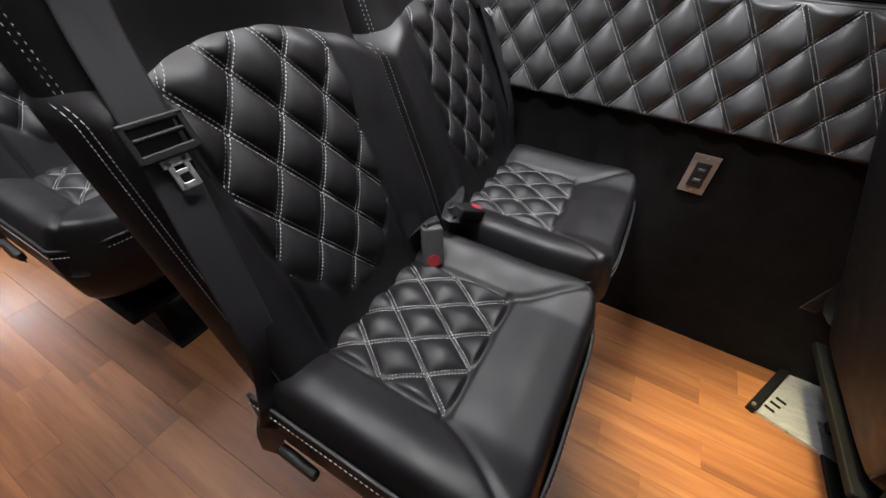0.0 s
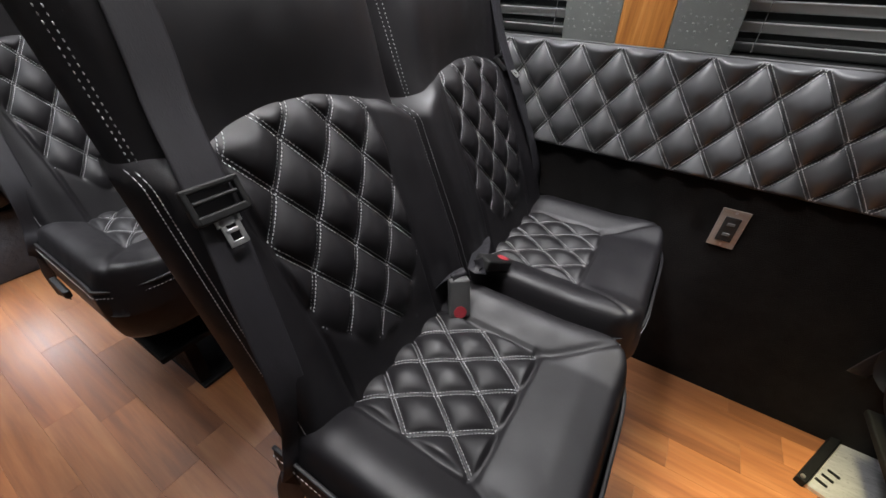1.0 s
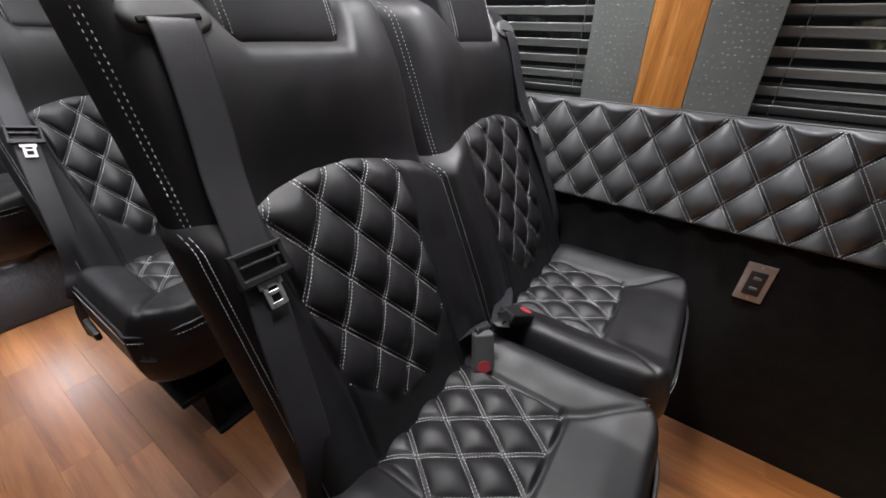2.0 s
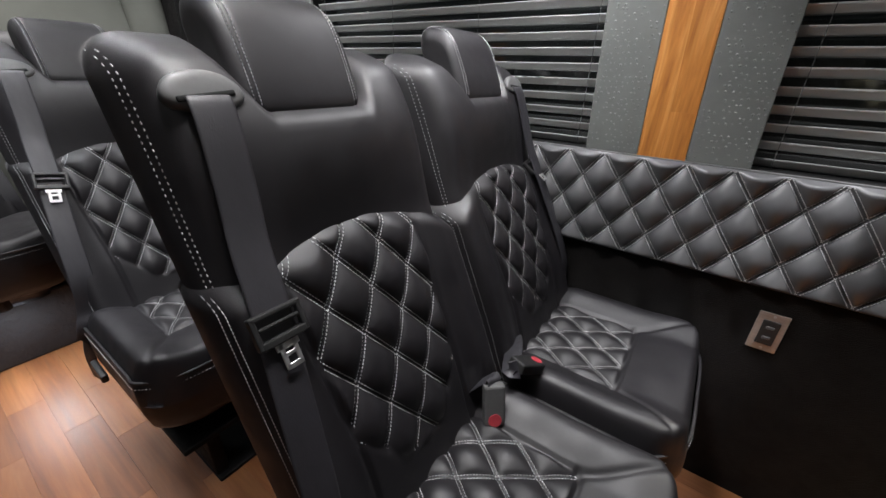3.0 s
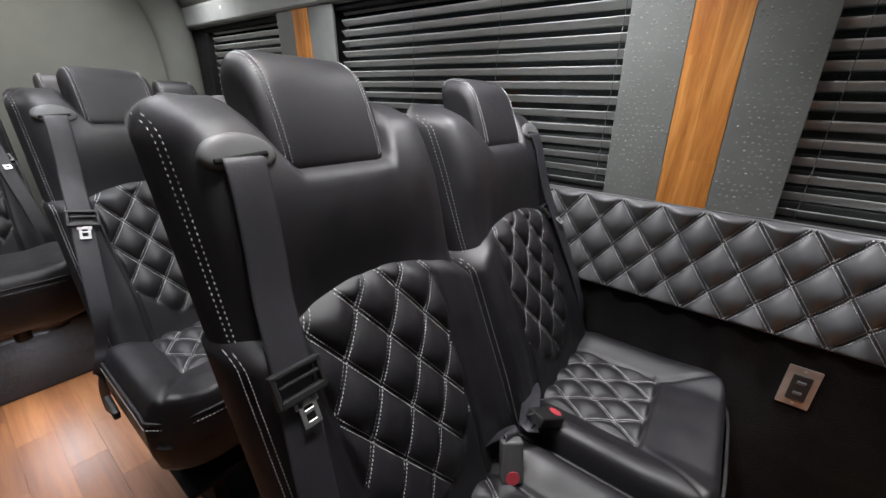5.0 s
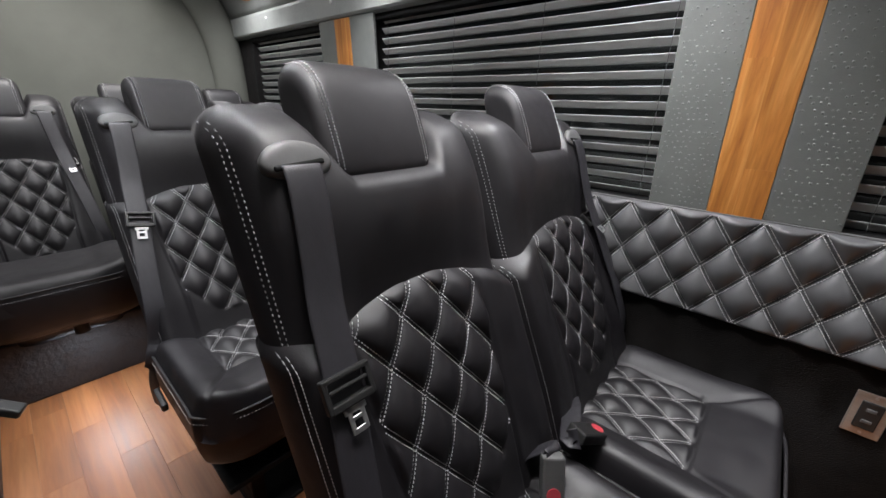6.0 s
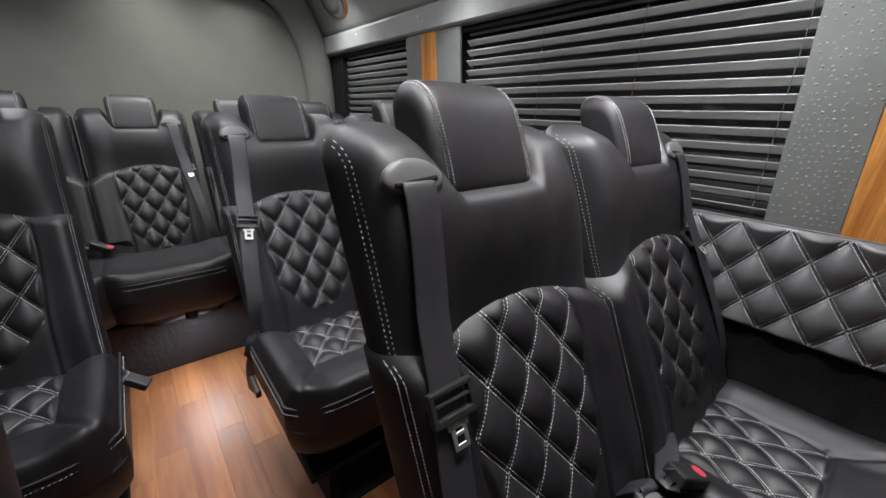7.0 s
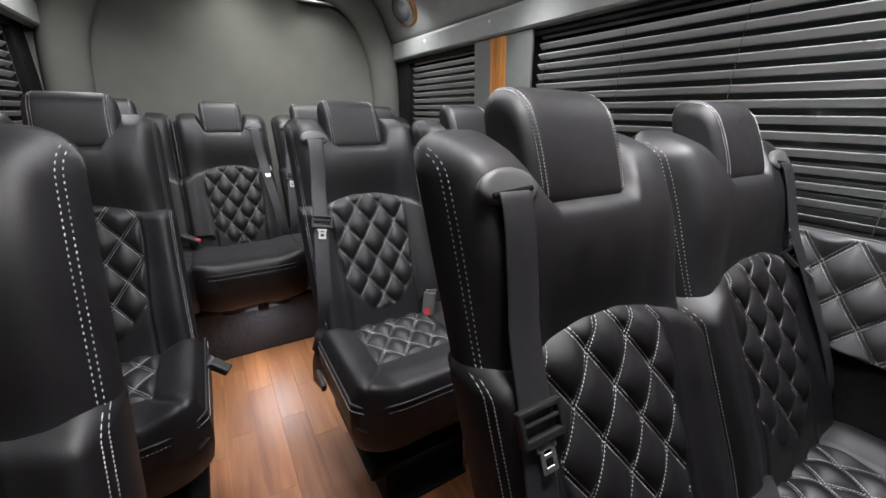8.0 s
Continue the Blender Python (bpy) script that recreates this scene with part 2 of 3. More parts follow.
def lattice(a, b, x0, x1, s0, s1, gap):
    """The double seam lines of a diamond quilt, each cut where it crosses the others."""
    out = []
    for sgn in (1, -1):
        ks = range(-40, 41)
        for k in ks:
            # the line x / a + sgn * s / b = 2 k
            cells = []
            for j in range(-40, 41):
                s_a, s_b = j * b, (j + 1) * b
                xa, xb = a * (2 * k - sgn * j), a * (2 * k - sgn * (j + 1))
                if max(xa, xb) < x0 - a or min(xa, xb) > x1 + a or s_b < s0 - b or s_a > s1 + b:
                    continue
                cells.append(((xa, s_a), (xb, s_b)))
            n = Vector((b, sgn * a)).normalized() * gap
            for p, q in cells:
                for side in (1, -1):
                    out.append([(p[0] + n.x * side, p[1] + n.y * side), (q[0] + n.x * side, q[1] + n.y * side)])
    return out


# ---- a passenger seat ----
REC = math.atan(0.44)
UPV, FWD = Vector((0, math.sin(REC), math.cos(REC))), Vector((0, -math.cos(REC), math.sin(REC)))
Z0, Y0 = 0.42, 0.457


def back_s(z):
    return (z - Z0) / math.cos(REC)


def back_place(depth, mirror=1):
    k = 1 / math.cos(REC)

    def place(x, s, h):
        return (x, Y0 + UPV.y * s + (depth - h) * k, Z0 + UPV.z * s)
    return place


QA, QB = 0.0425, 0.0605
QS = back_s(0.843) - 0.0
SEAM = 0.0031


def arch(x):
    """The top of the quilted lower pad."""
    ax = np.abs(x)
    return back_s(0.895) - 0.026 * smooth01((ax - 0.02) / 0.13) - 0.012 * smooth01((ax - 0.10) / 0.13)


def quilt_half(s):
    """Half the width of the quilted field of the back: it narrows downwards."""
    return 0.131 - 0.014 * smooth01((QS - 0.05 - s) / 0.25)


def quilt_foot(x):
    """Where the quilted field ends below: a blunt point."""
    return back_s(0.525 + 1.15 * np.maximum(np.abs(x) - 0.045, 0.0))


def lower_extra(x, s):
    x, s = np.asarray(x, float), np.asarray(s, float)
    hw = quilt_half(s)
    inside = smooth01((hw - np.abs(x)) / 0.006) * smooth01((s - quilt_foot(x)) / 0.01)
    top = smooth01((arch(x) - s - 0.004) / 0.035)
    q = (0.0165 * puff(x + QA, s - QS, QA, QB) - 0.0085) * inside * top
    wing = 0.011 * smooth01((np.abs(x) - 0.135) / 0.05)
    groove = -0.006 * np.exp(-((np.abs(x) - hw - 0.002) / 0.004) ** 2) * top
    return q + wing + groove - 0.01 * smooth01((back_s(0.60) - s) / 0.15)


def upper_hi(x):
    ax = np.abs(x)
    notch = 1 - smooth01((ax - 0.078) / 0.046)
    return back_s(1.120) - 0.016 * np.clip((ax - 0.15) / 0.075, 0, 1) ** 2.5 - 0.070 * notch


def upper_extra(x, s):
    ax = np.abs(x)
    rise = np.clip((s - back_s(0.855)) / (back_s(1.13) - back_s(0.855)), 0, 1)
    dome = 0.044 * (1 - (ax / 0.25) ** 2.4) * np.sin(np.pi * rise ** 1.3)
    wing = 0.008 * smooth01((ax - 0.10) / 0.06) * (1 - smooth01((ax - 0.17) / 0.04))
    edge = -0.0035 * np.exp(-((0.209 - ax) / 0.0018) ** 2)
    return dome + wing + edge


CA_, CB_ = 0.0405, 0.0555
CY = 0.284


def cushion_place(x, s, h):
    return (x, s, 0.395 + h)


def cushion_extra(x, s):
    x, s = np.asarray(x, float), np.asarray(s, float)
    ax = np.abs(x)
    field = smooth01((0.124 - ax) / 0.006) * smooth01((s - CY + 0.003) / 0.006)
    q = (0.016 * puff(x - CA_, s - CY, CA_, CB_) - 0.008) * field
    bolster = 0.026 * smooth01((ax - 0.115) / 0.075) * (1 - smooth01((ax - 0.19) / 0.06) * 0.4)
    front = 0.012 * smooth01((CY - s) / 0.09) * (1 - smooth01((ax - 0.12) / 0.06) * 0.4)
    # the seam between the front roll and the side rolls, out to the front corners
    t = np.clip((CY - s) / 0.13, 0, 1.2)
    seam_x = 0.126 + 0.085 * t ** 1.3
    g = -0.0055 * np.exp(-((ax - seam_x) / 0.007) ** 2) * (s < CY + 0.01)
    g2 = -0.006 * np.exp(-((ax - 0.126) / 0.004) ** 2) * (s >= CY)
    g3 = -0.006 * np.exp(-((s - CY + 0.003) / 0.004) ** 2) * smooth01((0.126 - ax) / 0.004)
    return q + bolster + front + g + g2 + g3 - 0.03 * smooth01((s - 0.46) / 0.1) + 0.004


class Loaf:
    """A headrest: one rounded profile carried across, drawn in past the side seams; u runs round the profile."""
    SHAPE = ((0.0, 0.002), (0.046, 0.0), (0.061, 0.010), (0.066, 0.045), (0.067, 0.096), (0.063, 0.132), (0.050, 0.152), (0.030, 0.160),
             (0.006, 0.157), (-0.012, 0.140), (-0.020, 0.110), (-0.022, 0.06), (-0.020, 0.016), (-0.012, 0.003), (0.0, 0.002))

    def __init__(self, place, s0, seam, half):
        self.place, self.s0, self.seam, self.half = place, s0, seam, half
        self.pts = curve_points([(p[0], p[1], 0) for p in self.SHAPE], 78)
        self.mid = Vector((0.022, 0.075, 0))
        self.run = [0.0]
        for p, q in zip(self.pts[:-1], self.pts[1:]):
            self.run.append(self.run[-1] + (q - p).length)

    def shrink(self, x):
        ax = abs(x)
        crease = 0.030 * math.exp(-((ax - self.seam) / 0.0022) ** 2)
        side = min(1.0, max(0.0, (ax - self.seam + 0.012) / (self.half - self.seam + 0.012)))
        return 1.0 + 0.02 * (1 - (ax / self.half) ** 2) - crease - 0.42 * (1 - math.sqrt(1 - side ** 2.2 * 0.999))

    def at(self, x, u, lift=0.0):
        i = min(max(int(np.searchsorted(self.run, u)) - 1, 0), len(self.pts) - 2)
        f = (u - self.run[i]) / (self.run[i + 1] - self.run[i])
        p = self.pts[i].lerp(self.pts[i + 1], f)
        d = (self.pts[i + 1] - self.pts[i]).normalized()
        q = self.mid + (p - self.mid) * self.shrink(x) + Vector((d.y, -d.x, 0)) * lift
        return Vector(self.place(x, self.s0 + q.y, q.x))

    def build(self, name, mat, parent):
        e, se = self.half, self.seam
        xs = [-e + (e - se) * (1 - math.cos(math.pi / 2 * i / 9)) for i in range(9)]
        xs += [-se + d for d in (-0.001, 0.0, 0.001, 0.002, 0.004)] + [-se + 0.008 + (se - 0.008) * i / 9 for i in range(10)]
        xs = sorted(set(xs)) + sorted(-x for x in set(xs) if x < 0)
        n = len(self.pts) - 1
        vs = []
        for x in xs:
            k = self.shrink(x)
            for p in self.pts[:-1]:
                q = self.mid + (p - self.mid) * k
                vs.append(self.place(x, self.s0 + q.y, q.x))
        fs = [(i * n + j, i * n + (j + 1) % n, (i + 1) * n + (j + 1) % n, (i + 1) * n + j) for i in range(len(xs) - 1) for j in range(n)]
        fs += [tuple(range(n - 1, -1, -1)), tuple(range((len(xs) - 1) * n, len(xs) * n))]
        return mesh_object(name, vs, fs, mat, parent)


def along_x(half_gap, x, s0, s1, n=24):
    return [[(x + g, s0 + (s1 - s0) * i / n) for i in range(n + 1)] for g in (-half_gap, half_gap)]


def shifted(place, dx):
    return lambda x, s, h: (place(x, s, h)[0] + dx, *place(x, s, h)[1:])


def seat(name, label, mirror, tongue=0.0, ux=0.010, hx=-0.002, cx=0.012):
    """A reclined passenger seat facing -y: belt on its own left (mirror 1) or right (mirror -1); origin on the floor."""
    top = empty(name, label, "seat")
    # cushion
    c = Pad(0.236, lambda x: 0.128 + 0.05 * np.clip((np.abs(x) - 0.15) / 0.086, 0, 1) ** 2.2, lambda x: 0.56 + 0 * x, 0.085, 0.036, cushion_extra, cushion_place, 96, 92)
    cu = c.build("cushion", LEATHER, top)
    vs, fs = [], []
    lines = [[(p[0] + CA_, p[1] + CY) for p in ln] for ln in lattice(CA_, CB_, -0.2, 0.2, -0.05, 0.3, SEAM)]
    stitches(c, lines, vs, fs, inside=lambda x, s: abs(x) < 0.123 and CY + 0.001 < s < 0.53)
    mesh_object("cushion_stitching", vs, fs, THREAD, cu, True, "pale grey double stitching")
    # piped lower edge of the cushion
    loop = []
    for i in range(41):
        f = i / 40
        if f < 0.35:
            p = (-0.2325, 0.55 - (0.55 - 0.19) * f / 0.35)
        elif f < 0.65:
            a = (f - 0.35) / 0.3 * 2 - 1
            p = (0.2325 * math.copysign(abs(a) ** 0.75, a), 0.130 + 0.060 * abs(a) ** 4)
        else:
            p = (0.2325, 0.19 + (0.55 - 0.19) * (f - 0.65) / 0.35)
        loop.append((p[0], p[1], 0.460))
    v2, f2 = sweep(curve_points(loop, 90), (0, 0, 1), 0.0030, 0.0030)
    mesh_object("piping", v2, f2, LEATHER, cu)
    band_v, band_f = [], []
    path = curve_points([(x * 0.998, y + 0.001, 0.456) for x, y, z in loop], 60)
    prof = ((-0.002, 0.003), (0.002, -0.006), (0.0045, -0.025), (0.005, -0.06), (0.002, -0.10), (-0.006, -0.135), (-0.020, -0.158), (-0.042, -0.170), (-0.075, -0.175), (-0.10, -0.194), (-0.11, -0.224))
    for p in path:
        o = Vector((p.x, p.y - 0.36, 0)).normalized()
        for d, z in prof:
            band_v.append((p.x + o.x * d, p.y + o.y * d, p.z + z))
    k = len(prof)
    for i in range(len(path) - 1):
        for j in range(k - 1):
            band_f.append((i * k + j, i * k + j + 1, (i + 1) * k + j + 1, (i + 1) * k + j))
    band_f.append(tuple(i * k + k - 1 for i in range(len(path))))
    mesh_object("seat_box", band_v, band_f, LEATHER, top)
    vs, fs = [], []
    for p, q in zip(path[:-1], path[1:]):
        for z in (-0.010,):
            o = Vector((q.y - p.y, p.x - q.x, 0)).normalized() * 0.0050
            n = max(1, int((q - p).length / 0.0062))
            for i in range(n):
                a, b = p.lerp(q, (i + 0.25) / n), p.lerp(q, (i + 0.75) / n)
                base = len(vs)
                dz = Vector((0, 0, 0.0007))
                for c0 in (a, b):
                    e = Vector((c0.x, c0.y, c0.z + z)) + o
                    vs += [e - dz, e + dz, e + o * 0.3]
                fs += [(base, base + 1, base + 4, base + 3), (base + 1, base + 2, base + 5, base + 4), (base + 2, base, base + 3, base + 5)]
    mesh_object("edge_stitching", vs, fs, THREAD, cu, True, "pale grey double stitching")
    # lower back pad
    sgn = 1 if cx > 0 else -1
    lo_hi = lambda x: arch(x) - 0.034 * smooth01((sgn * x - 0.150) / 0.10)
    lo = Pad(0.229, lambda x: -0.10 + 0.0 * x, lo_hi, 0.075, 0.036, lower_extra, back_place(0.075), 104, 110, cx)
    lb = lo.build("lower_backrest", LEATHER, top)
    vs, fs = [], []
    lines = [[(p[0] - QA, p[1] + QS) for p in ln] for ln in lattice(QA, QB, -0.25, 0.25, -0.5, 0.15, SEAM)]
    stitches(lo, lines, vs, fs, inside=lambda x, s: abs(x) < quilt_half(s) - 0.002 and quilt_foot(x) + 0.004 < s < arch(x) - 0.008)
    mesh_object("quilt_stitching", vs, fs, THREAD, lb, True, "pale grey double stitching")
    for sx in (-1, 1):
        vs, fs = [], []
        stitches(lo, along_x(0.0020, sx * 0.2185 + cx, 0.0, float(lo_hi(sx * 0.2185)) - 0.016), vs, fs, 0.0046, 0.0034, 0.0009)
        mesh_object("seam_stitching", vs, fs, THREAD, lb, True, "pale grey double stitching")
    # upper back pad and the shell behind
    up = Pad(0.221, lambda x: back_s(0.79) + 0 * x, upper_hi, 0.058, 0.046, upper_extra, shifted(back_place(0.075), ux), 84, 64)
    ub = up.build("upper_backrest", LEATHER, top)
    for sx in (-1, 1):
        vs, fs = [], []
        stitches(up, along_x(0.0021, sx * 0.209, back_s(0.83), float(upper_hi(0.209)) - 0.012, 40), vs, fs, 0.0046, 0.0034, 0.0009)
        mesh_object("seam_stitching", vs, fs, THREAD, ub, True, "pale grey double stitching")
    shell = Pad(0.205, lambda x: back_s(0.79) + 0 * x, lambda x: upper_hi(x) - 0.004, 0.035, 0.04, lambda x, s: 0 * x, lambda x, s, h: shifted(back_place(0.075), ux)(x, s, -h), 24, 24)
    shell.build("back_shell", LEATHER, top, flip=True)
    shell2 = Pad(0.208, lambda x: -0.22 + 0.05 * (np.abs(x) / 0.24) ** 4, lo_hi, 0.040, 0.05, lambda x, s: 0 * x, lambda x, s, h: back_place(0.075)(x, s, -h), 24, 24)
    shell2.build("lower_back_shell", LEATHER, top, flip=True)
    # headrest: a rounded loaf with stitched side gussets
    hr = Loaf(shifted(back_place(0.050), hx), back_s(1.030), 0.0785, 0.098)
    h = hr.build("headrest", LEATHER, top)
    for sx in (-1, 1):
        vs, fs = [], []
        stitches(hr, [[(sx * (0.0785 + g), 0.07 + 0.24 * i / 50) for i in range(51)] for g in (-0.0032, 0.0032)], vs, fs, 0.0046, 0.0034, 0.0009)
        mesh_object("seam_stitching", vs, fs, THREAD, h, True, "pale grey double stitching")
    # belt guide on the shoulder
    gx, gs = -0.142 * mirror, back_s(1.058)
    gx -= ux
    base = up.at(gx, gs)
    e1 = (up.at(gx + 0.012, gs) - up.at(gx - 0.012, gs)).normalized()
    e2 = (up.at(gx, gs + 0.012) - up.at(gx, gs - 0.012)).normalized()
    e3 = (e1.cross(e2).normalized() * 0.35 + FWD * 0.65).normalized()
    e1 = (e1 - e3 * e1.dot(e3)).normalized()
    rot = Matrix((e1, e3.cross(e1), e3)).transposed().to_4x4()
    bm = bmesh.new()
    gm = Matrix.Translation(base) @ rot
    n = 36
    rings = ((1.0, -0.008), (1.02, 0.001), (0.96, 0.0045), (0.8, 0.006), (0.55, 0.0068))
    grid = []
    for rr, hh in rings:
        grid.append([bm.verts.new(gm @ Vector((0.042 * rr * math.cos(2 * math.pi * i / n), 0.027 * rr * math.sin(2 * math.pi * i / n) * (1.0 if math.sin(2 * math.pi * i / n) > 0 else 0.75), hh))) for i in range(n)])
    for g0, g1 in zip(grid[:-1], grid[1:]):
        for i in range(n):
            bm.faces.new((g0[i], g0[(i + 1) % n], g1[(i + 1) % n], g1[i]))
    bm.faces.new(grid[-1])
    gd = part("belt_guide", bm, GREY_PLASTIC, top, "dark grey oval plastic belt guide", True)
    bm = bmesh.new()
    tilt = Matrix.Rotation(radians(7 * mirror), 4, "Z")
    box(bm, (0, 0, 0), (0.062, 0.0065, 0.008), 0.002)
    for v in bm.verts:
        v.co = gm @ (Matrix.Translation((0, -0.004, 0.0045)) @ tilt @ v.co)
    part("slot", bm, BLACK, gd)
    # belt: from the slot over the pad and down beside the cushion
    def on(x, z, lift):
        s = back_s(z)
        if z > float(arch(x)) * math.cos(REC) + Z0 - 0.004:
            return up.at(x - ux, s, lift)
        return Vector(back_place(0.075)(x, s, float(lo.height(x, s)) + lift))
    pts = [gm @ Vector((0.0, -0.004, 0.003)), gm @ Vector((0.0, -0.010, 0.010)), on(-0.145 * mirror, 1.02, 0.006), on(-0.151 * mirror, 0.95, 0.006), on(-0.158 * mirror, 0.90, 0.014),
           on(-0.166 * mirror, 0.83, 0.008), on(-0.176 * mirror, 0.765, 0.006), on(-0.188 * mirror, 0.68, 0.006), on(-0.199 * mirror, 0.58, 0.006), on(-0.21 * mirror, 0.50, 0.006),
           Vector((-0.226 * mirror, 0.505, 0.455)), Vector((-0.243 * mirror, 0.53, 0.36)), Vector((-0.243 * mirror, 0.55, 0.27))]
    path = curve_points(pts, 64)
    v3, f3 = sweep(path, [(1, 0, 0)] * 46 + [(1, -0.02 * i, 0) for i in range(10)] + [(0.3, -1, 0)] * 9, 0.0235, 0.0012)
    # fold the webbing slightly over its length
    web = mesh_object("belt_webbing", v3, f3, WEBBING, top)
    # latch plate on the webbing
    zt = 0.815 + tongue
    ct, c2 = on((-0.166 - 0.02 * tongue) * mirror, zt, 0.011), on((-0.172 - 0.02 * tongue) * mirror, zt - 0.03, 0.011)
    down = (c2 - ct).normalized()
    out = Vector((1, 0, 0)).cross(down)
    if out.y > 0:
        out = -out
    xx = down.cross(out)
    lm = Matrix.Translation(ct) @ Matrix((xx, -down, out)).transposed().to_4x4()
    bm = bmesh.new()
    for cc, sz in (((0, 0.017, 0.002), (0.066, 0.007, 0.011)), ((0, -0.016, 0.002), (0.058, 0.010, 0.012)), ((-0.029, 0, 0.002), (0.007, 0.04, 0.011)), ((0.029, 0, 0.002), (0.007, 0.04, 0.011)), ((0, 0.003, 0.004), (0.052, 0.005, 0.006))):
        box(bm, cc, sz, 0.002)
    bm.transform(lm)
    lp = part("latch_plate", bm, PLASTIC, top, "black plastic latch plate on the belt")
    bm = bmesh.new()
    for cc, sz in (((-0.0085, -0.037, 0.003), (0.006, 0.034, 0.0025)), ((0.0085, -0.037, 0.003), (0.006, 0.034, 0.0025)), ((0, -0.025, 0.003), (0.03, 0.009, 0.0025)), ((0, -0.051, 0.003), (0.018, 0.007, 0.0025)), ((0, -0.036, 0.003), (0.018, 0.005, 0.0025))):
        box(bm, cc, sz, 0.0008, seg=1)
    bm.transform(lm)
    part("tongue", bm, STEEL, lp, "bright steel tongue")
    # buckle standing up between back and cushion on the other side
    if mirror > 0:
        bmx = pose(0.135, 0.458, 0.523, -18, 0, -48)
    else:
        az = Vector((-0.84, 0.31, 0.42)).normalized()
        ax_ = Vector((0.35, 0.94, 0.0)).normalized()
        ay = az.cross(ax_).normalized()
        bmx = Matrix.Translation((-0.228, 0.446, 0.535)) @ Matrix((ay.cross(az), ay, az)).transposed().to_4x4()
    bm = bmesh.new()
    box(bm, (0, 0.0, 0.0), (0.040, 0.024, 0.078), 0.004)
    bm.transform(bmx)
    bk = part("buckle", bm, GREY_PLASTIC if mirror > 0 else PLASTIC, top, "grey plastic buckle" if mirror > 0 else "black plastic buckle")
    bm = bmesh.new()
    cyl(bm, (0, -0.006, -0.027), 0.0125, 0.0145, Matrix.Rotation(radians(90), 4, "X"), seg=24)
    box(bm, (0, -0.002, -0.0365), (0.027, 0.016, 0.005), 0.002)
    bm.transform(bmx)
    part("release_button", bm, RED_PLASTIC, bk, "red release button")
    v4, f4 = sweep(curve_points([bmx @ Vector((0, 0.004, 0.030)), bmx @ Vector((0, 0.012, 0.046)), Vector((0.15 * mirror, 0.51, 0.52)), Vector((0.16 * mirror, 0.53, 0.46)), Vector((0.17 * mirror, 0.56, 0.40))], 16), (1, 0, 0), 0.02, 0.0014)
    mesh_object("buckle_strap", v4, f4, WEBBING, bk)
    # pedestal
    for nm, cc, sz in (("leg", (-0.12, 0.30, 0.105), (0.035, 0.16, 0.19)), ("leg", (0.12, 0.30, 0.105), (0.035, 0.16, 0.19)), ("base_plate", (0, 0.30, 0.006), (0.28, 0.20, 0.012)), ("seat_frame", (0, 0.34, 0.209), (0.40, 0.34, 0.018))):
        bm = bmesh.new()
        box(bm, cc, sz, 0.004)
        part(nm, bm, BLACK, top, "matt black steel")
    bm = bmesh.new()
    box(bm, (-0.245 * mirror, 0.47, 0.345), (0.016, 0.075, 0.026), 0.005, Matrix.Rotation(radians(12), 4, "X"))
    part("recline_lever", bm, PLASTIC, top, "black plastic recline lever")
    return top


AISLE = seat("passenger_seat", "black leather passenger seat, diamond quilted, pale stitching, bolted to wood floor", 1)
AISLE.location = (0.142, 0.0, 0.0)
tagged(AISLE, group="passenger seats")
WINDOW = seat("passenger_seat", "black leather passenger seat, diamond quilted, against the side wall", -1, 0.04, -0.004, -0.003, -0.012)
WINDOW.location = (0.628, 0.0, 0.0)
tagged(WINDOW, group="passenger seats")
LONE = seat("passenger_seat", "black quilted leather single seat with pale stitching beside the aisle", 1, 0.0, -0.006, 0.028, -0.012)
LONE.location = (-0.634, 0.15, 0.0)
tagged(LONE, group="passenger seats")
PITCH = 0.94
SINGLE = "black quilted leather single seat with pale stitching beside the aisle"
REAR = "black quilted leather seat of the rear row before the rear panel"


def plain_extra(x, s):
    ax = np.abs(np.asarray(x, float))
    return 0.014 * smooth01((ax - 0.10) / 0.09) + 0.010 * smooth01((0.26 - s) / 0.09) - 0.03 * smooth01((s - 0.46) / 0.1)


PLAIN = Pad(0.236, lambda x: 0.128 + 0.05 * np.clip((np.abs(x) - 0.15) / 0.086, 0, 1) ** 2.2, lambda x: 0.56 + 0 * x, 0.085, 0.036, plain_extra, cushion_place, 40, 40)
plain_cushion = PLAIN.build("cushion", LEATHER, None)
for k in list(LONE.children):
    if k.name.split(".")[0] == "buckle":
        for sub in list(k.children):
            bpy.data.objects.remove(sub)
        bpy.data.objects.remove(k)
bm = bmesh.new()
box(bm, (0.266, 0.40, 0.440), (0.056, 0.034, 0.022), 0.005, Matrix.Rotation(radians(-24), 4, "Z") @ Matrix.Rotation(radians(34), 4, "Y"))
bk = part("buckle", bm, PLASTIC, LONE, "black plastic buckle hanging beside the cushion")
v5, f5 = sweep(curve_points([(0.256, 0.41, 0.450), (0.240, 0.42, 0.452), (0.234, 0.44, 0.44), (0.225, 0.46, 0.40)], 14), (0, 1, 0), 0.019, 0.0016)
mesh_object("buckle_strap", v5, f5, WEBBING, bk)
